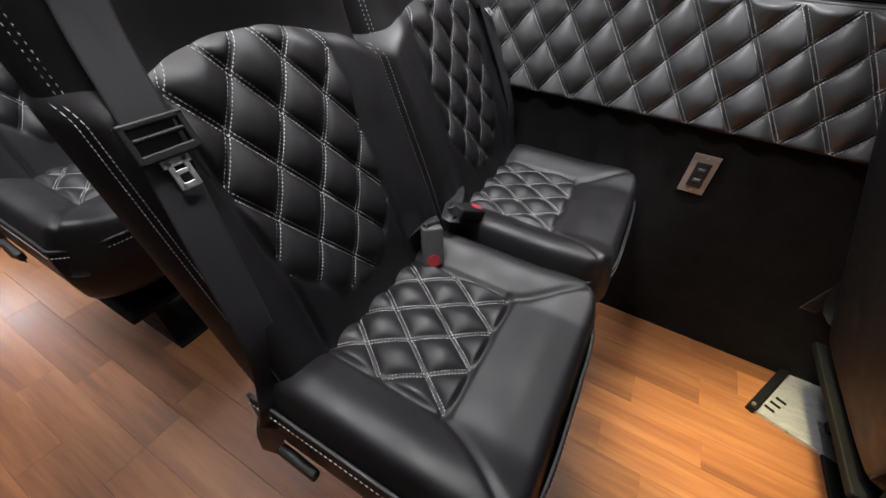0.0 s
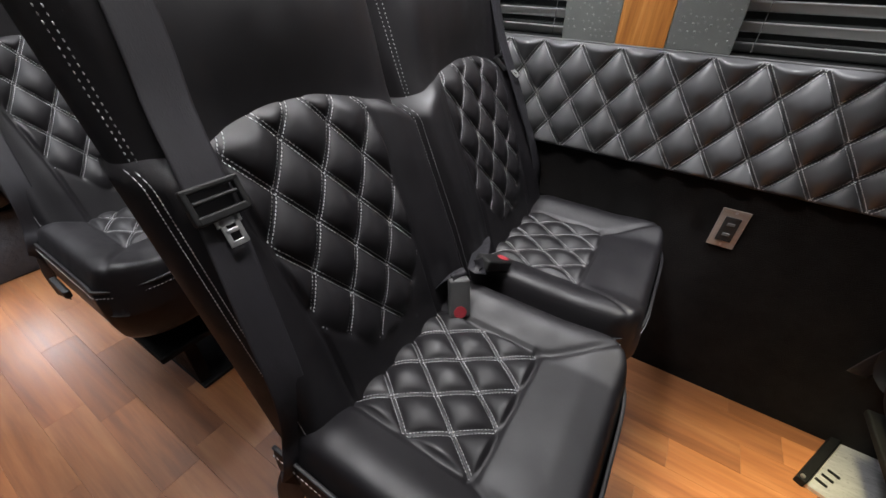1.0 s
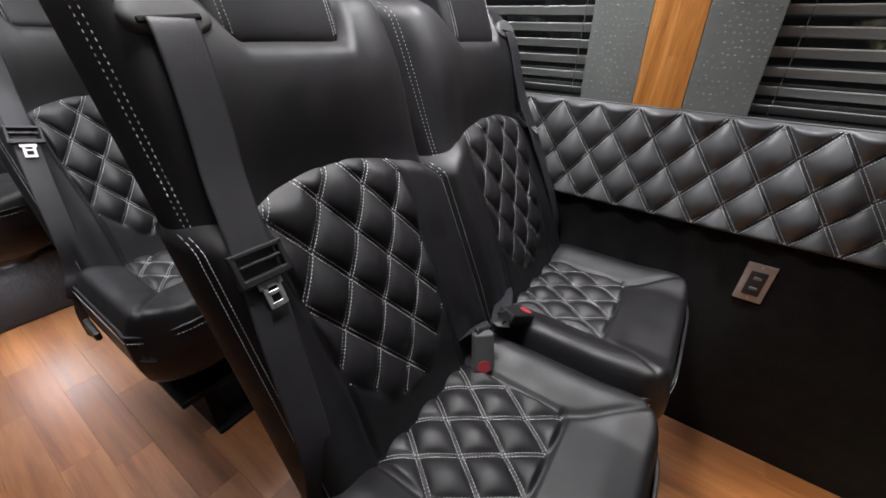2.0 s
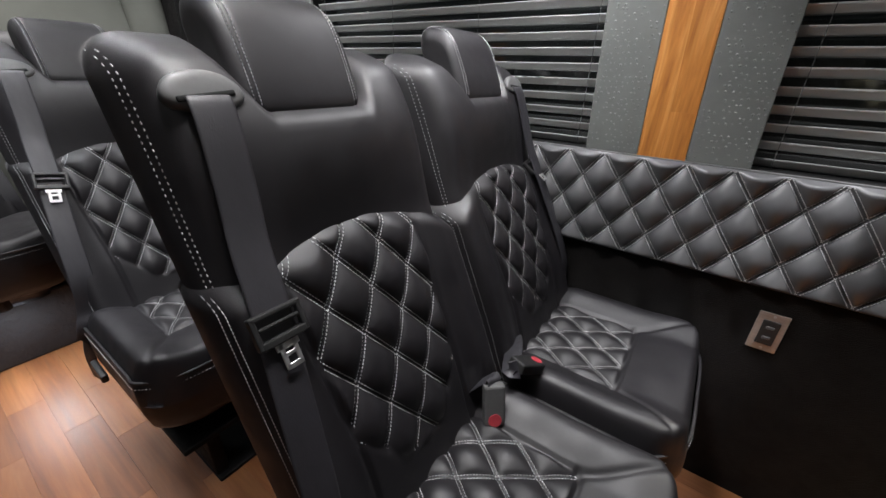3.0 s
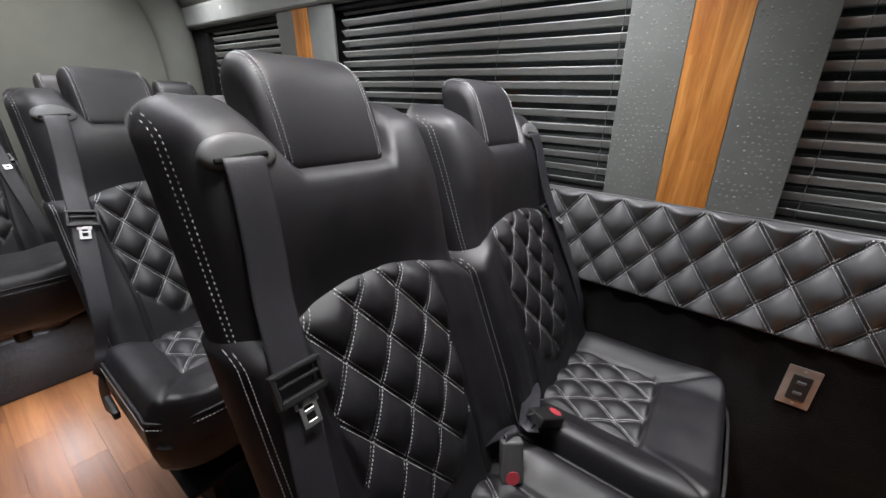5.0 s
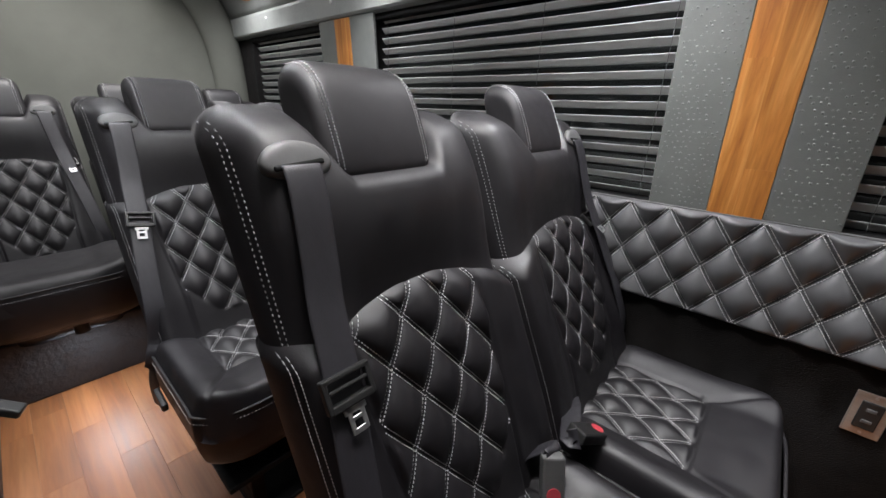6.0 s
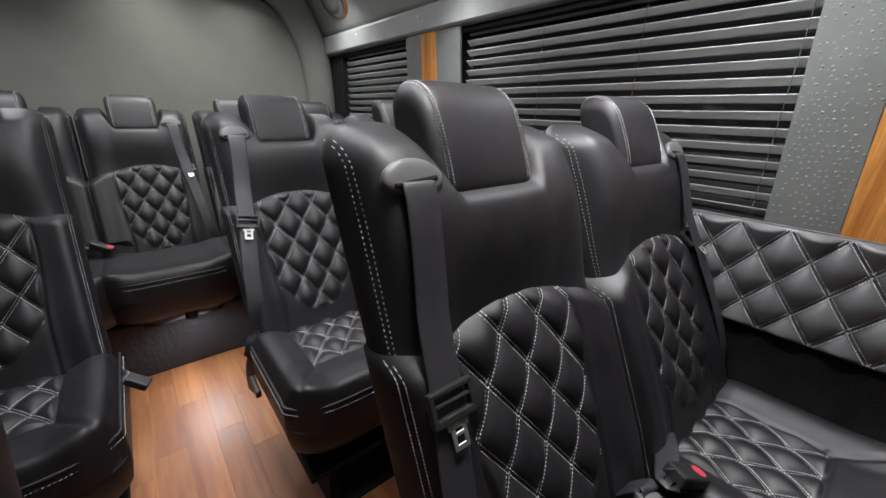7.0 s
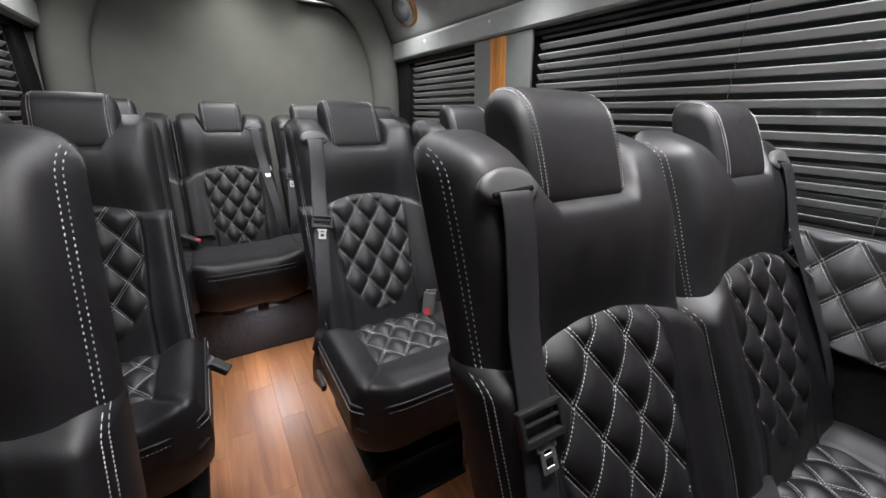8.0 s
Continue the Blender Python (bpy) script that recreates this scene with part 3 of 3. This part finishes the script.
for src, x, y, lab, sc in ((AISLE, 0.142, PITCH, "", 1), (WINDOW, 0.628, PITCH, "", 1), (AISLE, 0.108, 0.03 - PITCH, "", 1), (WINDOW, 0.594, 0.03 - PITCH, "", 1), (LONE, -0.628, PITCH + 0.15, SINGLE, 1),
                           (WINDOW, -0.209, 2 * PITCH, REAR, 0.925), (AISLE, 0.217, 2 * PITCH, REAR, 0.925), (AISLE, -0.635, 2 * PITCH, REAR, 0.925), (WINDOW, 0.643, 2 * PITCH, REAR, 0.925)):
    ob = copy_thing(src, Matrix.Translation((x, y, 0)) @ Matrix.Diagonal((sc, 1, 1, 1)))
    if lab:
        tagged(ob, lab)
    if lab == REAR:
        # the rear row has a taller, wider cushion
        for k in list(ob.children):
            if k.name.split(".")[0] in ("cushion", "seat_box", "buckle", "recline_lever"):
                k.location.z += 0.055
            if k.name.split(".")[0] == "cushion":
                k.data = plain_cushion.data
                for sub in list(k.children):
                    if sub.name.split(".")[0] == "cushion_stitching":
                        bpy.data.objects.remove(sub)
            if k.name.split(".")[0] in ("cushion", "seat_box"):
                k.scale.x = 1.09
            if k.name.split(".")[0] in ("leg", "base_plate", "seat_frame"):
                bpy.data.objects.remove(k)
bpy.data.objects.remove(plain_cushion)
# the nearest belt's latch plate hangs askew
for k in AISLE.children:
    if k.name.split(".")[0] == "latch_plate":
        c = sum((v.co for v in k.data.vertices), Vector()) / len(k.data.vertices)
        k.matrix_basis = Matrix.Translation(c) @ Matrix.Rotation(radians(9), 4, FWD) @ Matrix.Translation(-c)

# ---- the setting: floor, walls, ceiling ----
WX, Y_FRONT, Y_REAR = 0.86, -1.3, 2.95
bm = bmesh.new()
box(bm, (0, (Y_FRONT + Y_REAR) / 2, -0.035), (2 * WX + 0.3, Y_REAR - Y_FRONT + 0.4, 0.06))
floor = tagged(part("floor", bm, BLACK), "wood-look vinyl plank floor of a van", "floor", kind="structure")


def quilt_panel(side):
    """The quilted leather band along a side wall under the windows."""
    wx = WX if side > 0 else 0.885
    y0, y1, z0, z1 = -1.25, 2.9, 0.652, 0.914
    a, b, yn, zn = 0.0465, 0.0635, 0.0085, 0.783
    mid = (y0 + y1) / 2

    def extra(u, z):
        y = u + mid
        top = smooth01((z1 - 0.004 - z) / 0.01) * smooth01((z - z0 - 0.004) / 0.01)
        return (0.0235 * puff(y - yn, z - zn, a, b) - 0.007) * top

    p = Pad((y1 - y0) / 2, lambda u: z0 + 0 * u, lambda u: z1 + 0 * u, 0.020, 0.014, extra, lambda u, z, h: (side * (wx - h), u + mid, z), 720, 48)
    ob = p.build("quilted_panel", PANEL_LEATHER, None, flip=side < 0)
    vs, fs = [], []
    lines = [[(q[0] + yn - mid, q[1] + zn) for q in ln] for ln in lattice(a, b, y0 - 0.2, y1, -0.2, 0.2, 0.0037)]
    near = lambda u, z: z0 + 0.006 < z < z1 - 0.006 and (side > 0 and -0.7 < u + mid < 1.2)
    if side > 0:
        stitches(p, lines, vs, fs, 0.0056, 0.0044, 0.00115, near, 0.0009)
        mesh_object("stitching", vs, fs, THREAD, ob, True, "pale grey double stitching")
    return tagged(ob, "black diamond quilted leather band along the side wall", "wall panel", kind="structure")


def quills(bm, rnd, y0, y1, z0, z1, x, out):
    """Raised quill marks of embossed leather: low domes in uneven rows, thinning out in patches."""
    step = 0.0125
    for j in range(int((z1 - z0) / step)):
        for i in range(int((y1 - y0) / step)):
            y = y0 + (i + 0.5 + 0.5 * (j % 2)) * step + rnd.uniform(-0.0035, 0.0035)
            z = z0 + (j + 0.5) * step + rnd.uniform(-0.0035, 0.0035)
            patch = math.sin(y * 31 + 1.3) * math.sin(z * 17 + y * 9)
            if not y0 + 0.005 < y < y1 - 0.005 or rnd.random() < 0.22 - 0.25 * patch:
                continue
            r = rnd.uniform(0.0017, 0.0030)
            rings = []
            for rr, hh in ((1.0, 0.0), (0.62, 0.42)):
                rings.append([bm.verts.new((x + out * r * hh, y + r * rr * math.cos(k * math.pi / 4), z + r * rr * math.sin(k * math.pi / 4))) for k in range(8)])
            tip = bm.verts.new((x + out * r * 0.58, y, z - 0.15 * r))
            for k in range(8):
                bm.faces.new((rings[0][k], rings[0][(k + 1) % 8], rings[1][(k + 1) % 8], rings[1][k]))
                bm.faces.new((rings[1][k], rings[1][(k + 1) % 8], tip))


def side_wall(side, tag):
    name = "wall_" + tag
    wx = WX if side > 0 else 0.885
    bm = bmesh.new()
    box(bm, (side * (wx + 0.04), 0.825, 0.44), (0.08, 4.4, 0.92))
    box(bm, (side * (wx + 0.04), 0.825, 1.70), (0.08, 4.4, 0.50))
    for y0, y1 in ((-1.4, -0.88), (0.20, 0.495), (1.62, 1.925), (2.70, 3.1)):
        box(bm, (side * (wx + 0.04), (y0 + y1) / 2, 1.175), (0.08, y1 - y0, 0.55))
    wall = tagged(part(name, bm, CARPET), "black carpeted van side wall with window openings", "wall", kind="structure")
    # trim pillars with a wood strip
    rnd = random.Random(5)
    for y0, y1, w0, w1 in ((0.169, 0.528, 0.296, 0.400), (1.585, 1.962, 1.737, 1.842)):
        lean = 0.012
        pil = empty("pillar_trim", "dark embossed vinyl pillar trim with honey wood strip", "trim", kind="structure")
        for a, b, nm, mat, lift in ((y0, w0, "vinyl_panel", OSTRICH, 0.0), (w1, y1, "vinyl_panel", OSTRICH, 0.0), (w0, w1, "wood_strip", STRIP_WOOD, 0.001)):
            bm = bmesh.new()
            box(bm, (side * (wx - 0.005 - lift), (a + b) / 2, 1.185), (0.012, b - a - 0.0015, 0.54), 0.0015, seg=1)
            if nm == "vinyl_panel" and y0 < 1 and side > 0:
                quills(bm, rnd, a, b, 0.922, 1.45, side * (wx - 0.011), -side)
            for v in bm.verts:
                v.co.y += (v.co.z - 0.915) * 0.03
                v.co.x -= side * (v.co.z - 0.915) * 0.03
            if nm == "wood_strip":
                bm.free()
                mid = a + (b - a) * 0.52
                for c0, c1, cuts in ((a, mid, (0.915, 1.02, 1.455)), (mid, b, (0.915, 1.24, 1.455))):
                    for z0, z1 in zip(cuts[:-1], cuts[1:]):
                        bm = bmesh.new()
                        box(bm, (side * (wx - 0.006), (c0 + c1) / 2, (z0 + z1) / 2), (0.012, c1 - c0, z1 - z0), 0.0002, seg=1)
                        for v in bm.verts:
                            v.co.y += (v.co.z - 0.915) * 0.03
                            v.co.x -= side * (v.co.z - 0.915) * 0.03
                        part("wood_board", bm, mat, pil)
                continue
            part(nm, bm, mat, pil, smooth=False).data.polygons.foreach_set("use_smooth", [len(f.vertices) == 3 or f.area < 0.0002 for f in pil.children[-1].data.polygons])
    # dark reveals, glass and blinds
    for y0, y1 in ((-0.85, 0.182), (0.515, 1.605), (1.945, 2.69)):
        win = empty("window", "van side window with dark horizontal slat blind", "window", kind="structure")
        bm = bmesh.new()
        box(bm, (side * (wx + 0.07), (y0 + y1) / 2, 1.18), (0.006, y1 - y0 + 0.06, 0.58))
        part("pane", bm, GLASS, win).visible_shadow = False
        bm = bmesh.new()
        for c, s in (((y0 - 0.018, 1.18), (0.012, 0.56)), ((y1 + 0.018, 1.18), (0.012, 0.56)), (((y0 + y1) / 2, 0.905), (y1 - y0 + 0.05, 0.022)), (((y0 + y1) / 2, 1.452), (y1 - y0 + 0.05, 0.04))):
            box(bm, (side * (wx + 0.018), c[0], c[1]), (0.05, s[0], s[1]), 0.004)
        part("window_frame", bm, BLACK, win)
        bl = empty("window_blind", "dark grey horizontal slat blind, closed at an angle", "blind", "window blinds")
        z = 0.93
        while z < 1.44:
            bm = bmesh.new()
            n = 5
            g = []
            for k in range(n + 1):
                u = k / n - 0.5
                off = 0.0003 * (1 - 4 * u * u)
                ang = radians(-46)
                dx, dz = u * 0.0245 * math.cos(ang) - off * math.sin(ang), u * 0.0245 * math.sin(ang) + off * math.cos(ang)
                g.append((side * (wx + 0.024 + dx), z + dz))
            th = 0.0008
            a = [bm.verts.new((x, y0 + 0.004, zz)) for x, zz in g]
            b = [bm.verts.new((x, y1 - 0.004, zz)) for x, zz in g]
            a2 = [bm.verts.new((x, y0 + 0.004, zz - th * 2)) for x, zz in g]
            b2 = [bm.verts.new((x, y1 - 0.004, zz - th * 2)) for x, zz in g]
            for k in range(n):
                bm.faces.new((a[k], a[k + 1], b[k + 1], b[k]))
                bm.faces.new((a2[k], b2[k], b2[k + 1], a2[k + 1]))
            bm.faces.new((a[0], b[0], b2[0], a2[0]))
            bm.faces.new((a[n], a2[n], b2[n], b[n]))
            sl = part("slat", bm, SLAT, bl, smooth=True)
            sl.data.polygons.foreach_set("use_smooth", [True] * (2 * n) + [False] * 2)
            z += 0.036
        for f in (0.04, 0.35, 0.65, 0.955):
            bm = bmesh.new()
            cyl(bm, (side * (wx + 0.008), y0 + (y1 - y0) * f, 1.18), 0.0007, 0.52, seg=6)
            part("ladder_cord", bm, GREY_PLASTIC, bl)
    # the rail over the windows, with bolts
    rail = empty("rail", "grey textured trim rail with bright screw heads", "trim", kind="structure")
    prof = ((0.86, 1.452), (0.826, 1.458), (0.818, 1.466), (0.812, 1.54), (0.816, 1.552), (0.86, 1.556))
    vs, fs = [], []
    for y in (Y_FRONT, Y_REAR):
        vs += [(side * x, y, z) for x, z in prof]
    k = len(prof)
    fs = [(i, i + 1, k + i + 1, k + i) for i in range(k - 1)]
    mesh_object("rail_cover", vs, [f if side > 0 else f[::-1] for f in fs], RAIL_VINYL, rail, False)
    for y in (0.14, 0.71, 1.28, 1.848, 2.421, 2.86):
        bm = bmesh.new()
        bmesh.ops.create_uvsphere(bm, u_segments=14, v_segments=8, radius=0.009, matrix=Matrix.Translation((side * 0.815, y, 1.515)) @ Matrix.Diagonal((0.6, 1, 1, 1)))
        part("screw", bm, STEEL, rail, smooth=True)
    # the overhead duct leaning in towards the ceiling
    prof = [(0.86, 1.556), (0.832, 1.56), (0.815, 1.575), (0.79, 1.63), (0.745, 1.70), (0.68, 1.765), (0.60, 1.81), (0.50, 1.835), (0.46, 1.86), (0.455, 1.91)]
    vs, fs = [], []
    for y in (Y_FRONT, Y_REAR):
        vs += [(side * x, y, z) for x, z in prof]
    k = len(prof)
    fs = [(i, i + 1, k + i + 1, k + i) for i in range(k - 1)]
    tagged(mesh_object("trim_duct_" + tag, vs, [f if side > 0 else f[::-1] for f in fs], RAIL_VINYL), "grey textured overhead duct along the roof edge", "trim", kind="structure")
    quilt_panel(side)
    # added dark filler strip, recessed behind the top edge of the panel
    bm = bmesh.new()
    box(bm, (side * (wx + 0.002), 0.825, 0.9125), (0.03, 4.15, 0.005), 0.002)
    tagged(part("trim", bm, GREY_PLASTIC), "thin dark filler strip added behind the top edge of the quilted panel", "trim", kind="structure")


side_wall(1, "right")
side_wall(-1, "left")

# ceiling; its fill lamps are added further down
bm = bmesh.new()
box(bm, (0, 0.825, CEIL + 0.03), (1.9, 4.6, 0.06))
tagged(part("ceiling", bm, LINER), "grey-green fabric van ceiling", "ceiling", kind="structure")
bm = bmesh.new()
box(bm, (0, Y_FRONT - 0.05, 0.95), (1.9, 0.1, 1.96))
tagged(part("wall_front", bm, CARPET), "dark partition behind the driver", "wall", kind="structure")

# rear panel: a fabric door lining, rounded at the sides
def rear_y(z):
    return Y_REAR + 0.03 - 0.12 * max(0.0, (z - 1.2) / 0.7) ** 2


vs, fs = [], []
nx, nz = 48, 30
for j in range(nz + 1):
    z = 0.0 + 1.95 * j / nz
    half = 0.90
    for i in range(nx + 1):
        x = -half + 2 * half * i / nx
        y = rear_y(z) - 0.10 * max(0.0, (abs(x) - 0.45) / 0.45) ** 3
        vs.append((x, y, z))
for j in range(nz):
    for i in range(nx):
        a = j * (nx + 1) + i
        fs.append((a, a + 1, a + nx + 2, a + nx + 1))
tagged(mesh_object("wall_rear", vs, fs, LINER), "smooth grey-green fabric lining of the rear doors", "wall", kind="structure")

for sx in (1, -1):
    path = curve_points([(0.795, 0, 0.30), (0.80, 0, 0.90), (0.80, 0, 1.20), (0.765, 0, 1.46), (0.675, 0, 1.65), (0.56, 0, 1.76), (0.40, 0, 1.83)], 60)
    vs, fs = [], []
    for i, p in enumerate(path):
        d = (path[min(i + 1, 60)] - path[max(i - 1, 0)]).normalized()
        for k in range(17):
            a = math.pi * k / 16
            w, dep = math.cos(a), math.sin(a) ** 0.8
            vs.append((sx * (p.x + d.z * 0.088 * w), rear_y(p.z) - 0.035 - 0.085 * dep * (1.0 + 0.35 * w), p.z - d.x * 0.088 * w))
    for i in range(60):
        for k in range(16):
            fs.append((i * 17 + k, i * 17 + k + 1, (i + 1) * 17 + k + 1, (i + 1) * 17 + k))
    tagged(mesh_object("trim_rear_" + ("right" if sx > 0 else "left"), vs, [f if sx > 0 else f[::-1] for f in fs], LINER), "rounded grey-green fabric trim of the rear pillar", "trim", kind="structure")

# a slim dark panel with a pale frame high on the rear lining
vent = empty("roof_panel", "small dark panel with a pale frame high on the rear lining", "panel")
for nm, c, sz, mt in (("panel", (0.40, 2.872, 1.79), (0.27, 0.02, 0.13), BLACK), ("frame", (0.40, 2.868, 1.722), (0.29, 0.03, 0.010), STEEL), ("frame", (0.54, 2.868, 1.79), (0.010, 0.03, 0.126), STEEL), ("frame", (0.26, 2.868, 1.79), (0.010, 0.03, 0.126), STEEL)):
    bm = bmesh.new()
    box(bm, c, sz, 0.003)
    part(nm, bm, mt, vent)

# riser under the rear row
bm = bmesh.new()
box(bm, (0, 2.58, 0.135), (1.70, 0.72, 0.27), 0.012)
tagged(part("rear_platform", bm, GLOSS_BLACK), "scuffed black vinyl platform under the rear seats", "platform", kind="structure")

# fill lamps added out of view: round downlights over the aisle and by the rear panel
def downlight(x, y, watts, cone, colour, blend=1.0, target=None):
    lamp = empty("ceiling_lamp", "small round ceiling lamp, added out of view as fill", "lamp", "ceiling lamps")
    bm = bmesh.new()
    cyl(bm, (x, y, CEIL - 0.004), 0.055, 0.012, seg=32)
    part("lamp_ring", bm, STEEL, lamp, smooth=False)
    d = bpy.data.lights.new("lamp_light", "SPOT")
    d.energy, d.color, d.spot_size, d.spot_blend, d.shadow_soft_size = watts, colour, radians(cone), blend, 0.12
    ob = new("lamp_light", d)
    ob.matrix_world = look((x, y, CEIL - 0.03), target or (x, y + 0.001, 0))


# added overhead fill for the near seat backs
downlight(0.10, 0.64, 46, 150, WARM)
# two added lamps that wash the rear lining
for x, w in ((0.34, 28), (-0.06, 36)):
    downlight(x, 2.70, w, 110, WARM, target=(x, 2.95, 0.8))
# added cool spot that brightens the aisle floor
downlight(-0.2, 1.55, 70, 40, (0.90, 0.95, 1.0), target=(-0.2, 1.50, 0.0))
# added warm spot for the bright floor at the front right
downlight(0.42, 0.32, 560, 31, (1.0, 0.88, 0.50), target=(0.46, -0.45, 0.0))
# a courtesy light under the front lip of the rear row
puck = empty("courtesy_light", "small round courtesy light under the rear seat", "lamp")
bm = bmesh.new()
cyl(bm, (-0.19, 2.085, 0.320), 0.022, 0.040, seg=24)
part("lamp_ring", bm, PLASTIC, puck)
d = bpy.data.lights.new("courtesy_lamp", "SPOT")
d.energy, d.color, d.spot_size, d.spot_blend, d.shadow_soft_size = 9.0, (0.84, 0.91, 1.0), radians(170), 0.5, 0.09
new("courtesy_lamp", d).matrix_world = look((-0.19, 2.085, 0.283), (-0.19, 2.085, 0.0))
# a slim strip along the ceiling, added out of view for overhead fill
strip = empty("light_strip", "slim white strip along the ceiling, added out of view as fill", "lamp")
bm = bmesh.new()
box(bm, (0.0, 1.4, CEIL - 0.007), (0.05, 1.9, 0.014), 0.004)
part("strip_body", bm, GREY_PLASTIC, strip)
area_lamp("lamp_light", (0.0, 1.4, CEIL - 0.018), (0.0, 1.4, 0), 0.05, 1.9, 16, COOL)
# daylight from the cab windscreen in front
area_lamp("cab_daylight", (0.1, Y_FRONT + 0.03, 1.68), (0.1, 1.0, 1.1), 1.5, 0.36, 2.0, COOL)

# oval chrome reading lamps on the ducts, one over each row
AMBER = surface(material("amber_rim", (0.6, 0.25, 0.08), 0.3, 0.6), ((0.5, 0.2, 0.06), (0.65, 0.3, 0.1)), (0.25, 0.4), 30)


def dome(name, om, rx, ry, h, lift, mat, parent, label=""):
    bm = bmesh.new()
    bmesh.ops.create_uvsphere(bm, u_segments=32, v_segments=16, radius=1.0)
    for v in bm.verts:
        v.co = om @ Vector((v.co.x * rx, v.co.y * ry, v.co.z * h - lift))
    return part(name, bm, mat, parent, label, True)


for sx in (1, -1):
    for k in range(4):
        y = (2.56, 1.62, 0.68, 0.0)[k]
        oval = empty("reading_lamp", "oval chrome reading lamp with copper rim on the duct", "lamp", "reading lamps")
        om = Matrix.Translation((sx * 0.757, y, 1.683)) @ Matrix((Vector((0, 1, 0)), Vector((-0.55 * sx, 0, 0.835)), Vector((0.835 * sx, 0, 0.55)))).transposed().to_4x4()
        dome("rim", om, 0.135, 0.095, 0.018, 0.0, AMBER, oval, "copper-coloured rim")
        dome("bezel", om, 0.122, 0.084, 0.024, 0.002, CHROME, oval, "bright chrome bezel")
        dome("lens", om, 0.095, 0.060, 0.022, 0.010, GREY_PLASTIC, oval, "grey lens")
        d = bpy.data.lights.new("reading_light", "SPOT")
        d.energy, d.color, d.spot_size, d.spot_blend, d.shadow_soft_size = (19, 38, 46, 76)[k] if sx > 0 else (19, 7, 7, 7)[k], COOL, radians((150, 100, 100, 52)[k]), 1.0, 0.06
        new("reading_light", d).matrix_world = look((sx * 0.62, y - 0.09, 1.70), (sx * 0.66, y - 0.09, 0.0))

# outlet plate
pl = empty("outlet", "beige metal outlet plate with black socket on the wall", "outlet")
bm = bmesh.new()
box(bm, (WX - 0.003, 0.02, 0.541), (0.006, 0.059, 0.104), 0.002)
PLATE = surface(material("plate_metal", (0.45, 0.38, 0.32), 0.45, 0.6), ((0.42, 0.36, 0.31), (0.52, 0.45, 0.39)), (0.4, 0.55), 30, (1, 1, 6))
part("plate", bm, PLATE, pl, "brushed beige metal plate")
bm = bmesh.new()
box(bm, (WX - 0.007, 0.02, 0.541), (0.006, 0.034, 0.066), 0.002)
sk = part("socket", bm, PLASTIC, pl, "black double charging socket")
for z in (0.556, 0.528):
    bm = bmesh.new()
    box(bm, (WX - 0.0105, 0.02, z), (0.002, 0.016, 0.008), 0.0008, seg=1)
    part("port", bm, GREY_PLASTIC, sk)
for z in (0.586, 0.497):
    bm = bmesh.new()
    cyl(bm, (WX - 0.0065, 0.02, z), 0.003, 0.002, Matrix.Rotation(radians(90), 4, "Y"), seg=10)
    part("screw", bm, STEEL, pl)

# bare aluminium floor plate at the front seats, with a black edge bar
plate = empty("floor_plate", "bare aluminium floor plate with slots and black edge bar", "floor plate")
ALU = surface(material("aluminium", (0.6, 0.6, 0.6), 0.35, 0.5), ((0.5, 0.5, 0.5), (0.68, 0.68, 0.68)), (0.25, 0.42), 20, (6, 1, 1))
bm = bmesh.new()
vs = [(0.675, -0.362), (0.87, -0.462), (0.87, -0.74), (0.60, -0.74), (0.60, -0.60)]
lo_v, hi_v = [bm.verts.new((x, y, 0.001)) for x, y in vs], [bm.verts.new((x, y, 0.012)) for x, y in vs]
bm.faces.new(hi_v)
for i in range(5):
    bm.faces.new((lo_v[i], lo_v[(i + 1) % 5], hi_v[(i + 1) % 5], hi_v[i]))
part("sheet", bm, ALU, plate)
bm = bmesh.new()
ang = math.atan2(-0.1, 0.195)
box(bm, (0.772, -0.404, 0.012), (0.225, 0.022, 0.024), 0.003, Matrix.Rotation(ang, 4, "Z"))
part("edge_bar", bm, BLACK, plate, "black steel edge bar")
bm = bmesh.new()
cyl(bm, (0.682, -0.355, 0.026), 0.005, 0.005, seg=12)
part("screw", bm, STEEL, plate)
for k in range(3):
    bm = bmesh.new()
    box(bm, (0.70 + 0.022 * k, -0.40 - 0.016 * k, 0.0125), (0.010, 0.026, 0.002), 0.0008, Matrix.Rotation(ang, 4, "Z"), seg=1)
    part("slot", bm, BLACK, plate)

# floor planks
rnd = random.Random(3)
lens = (0.32, 0.42, 0.55)
meshes = {}
PW = 0.0925
x = -0.86
while x < 0.86 - 0.01:
    y = -1.3
    while y < 2.3:
        L = rnd.choice(lens if y > -1.29 else (0.14, 0.23, 0.32, 0.42))
        if L not in meshes:
            bm = bmesh.new()
            box(bm, (PW / 2, L / 2, -0.0026), (PW - 0.0003, L - 0.0003, 0.005), 0.0003, seg=1)
            me = bpy.data.meshes.new("plank")
            bm.to_mesh(me)
            bm.free()
            me.materials.append(FLOOR_WOOD)
            meshes[L] = me
        ob = new("plank", meshes[L])
        ob.parent = floor
        ob.location = (x, y, 0)
        y += L
    x += PW
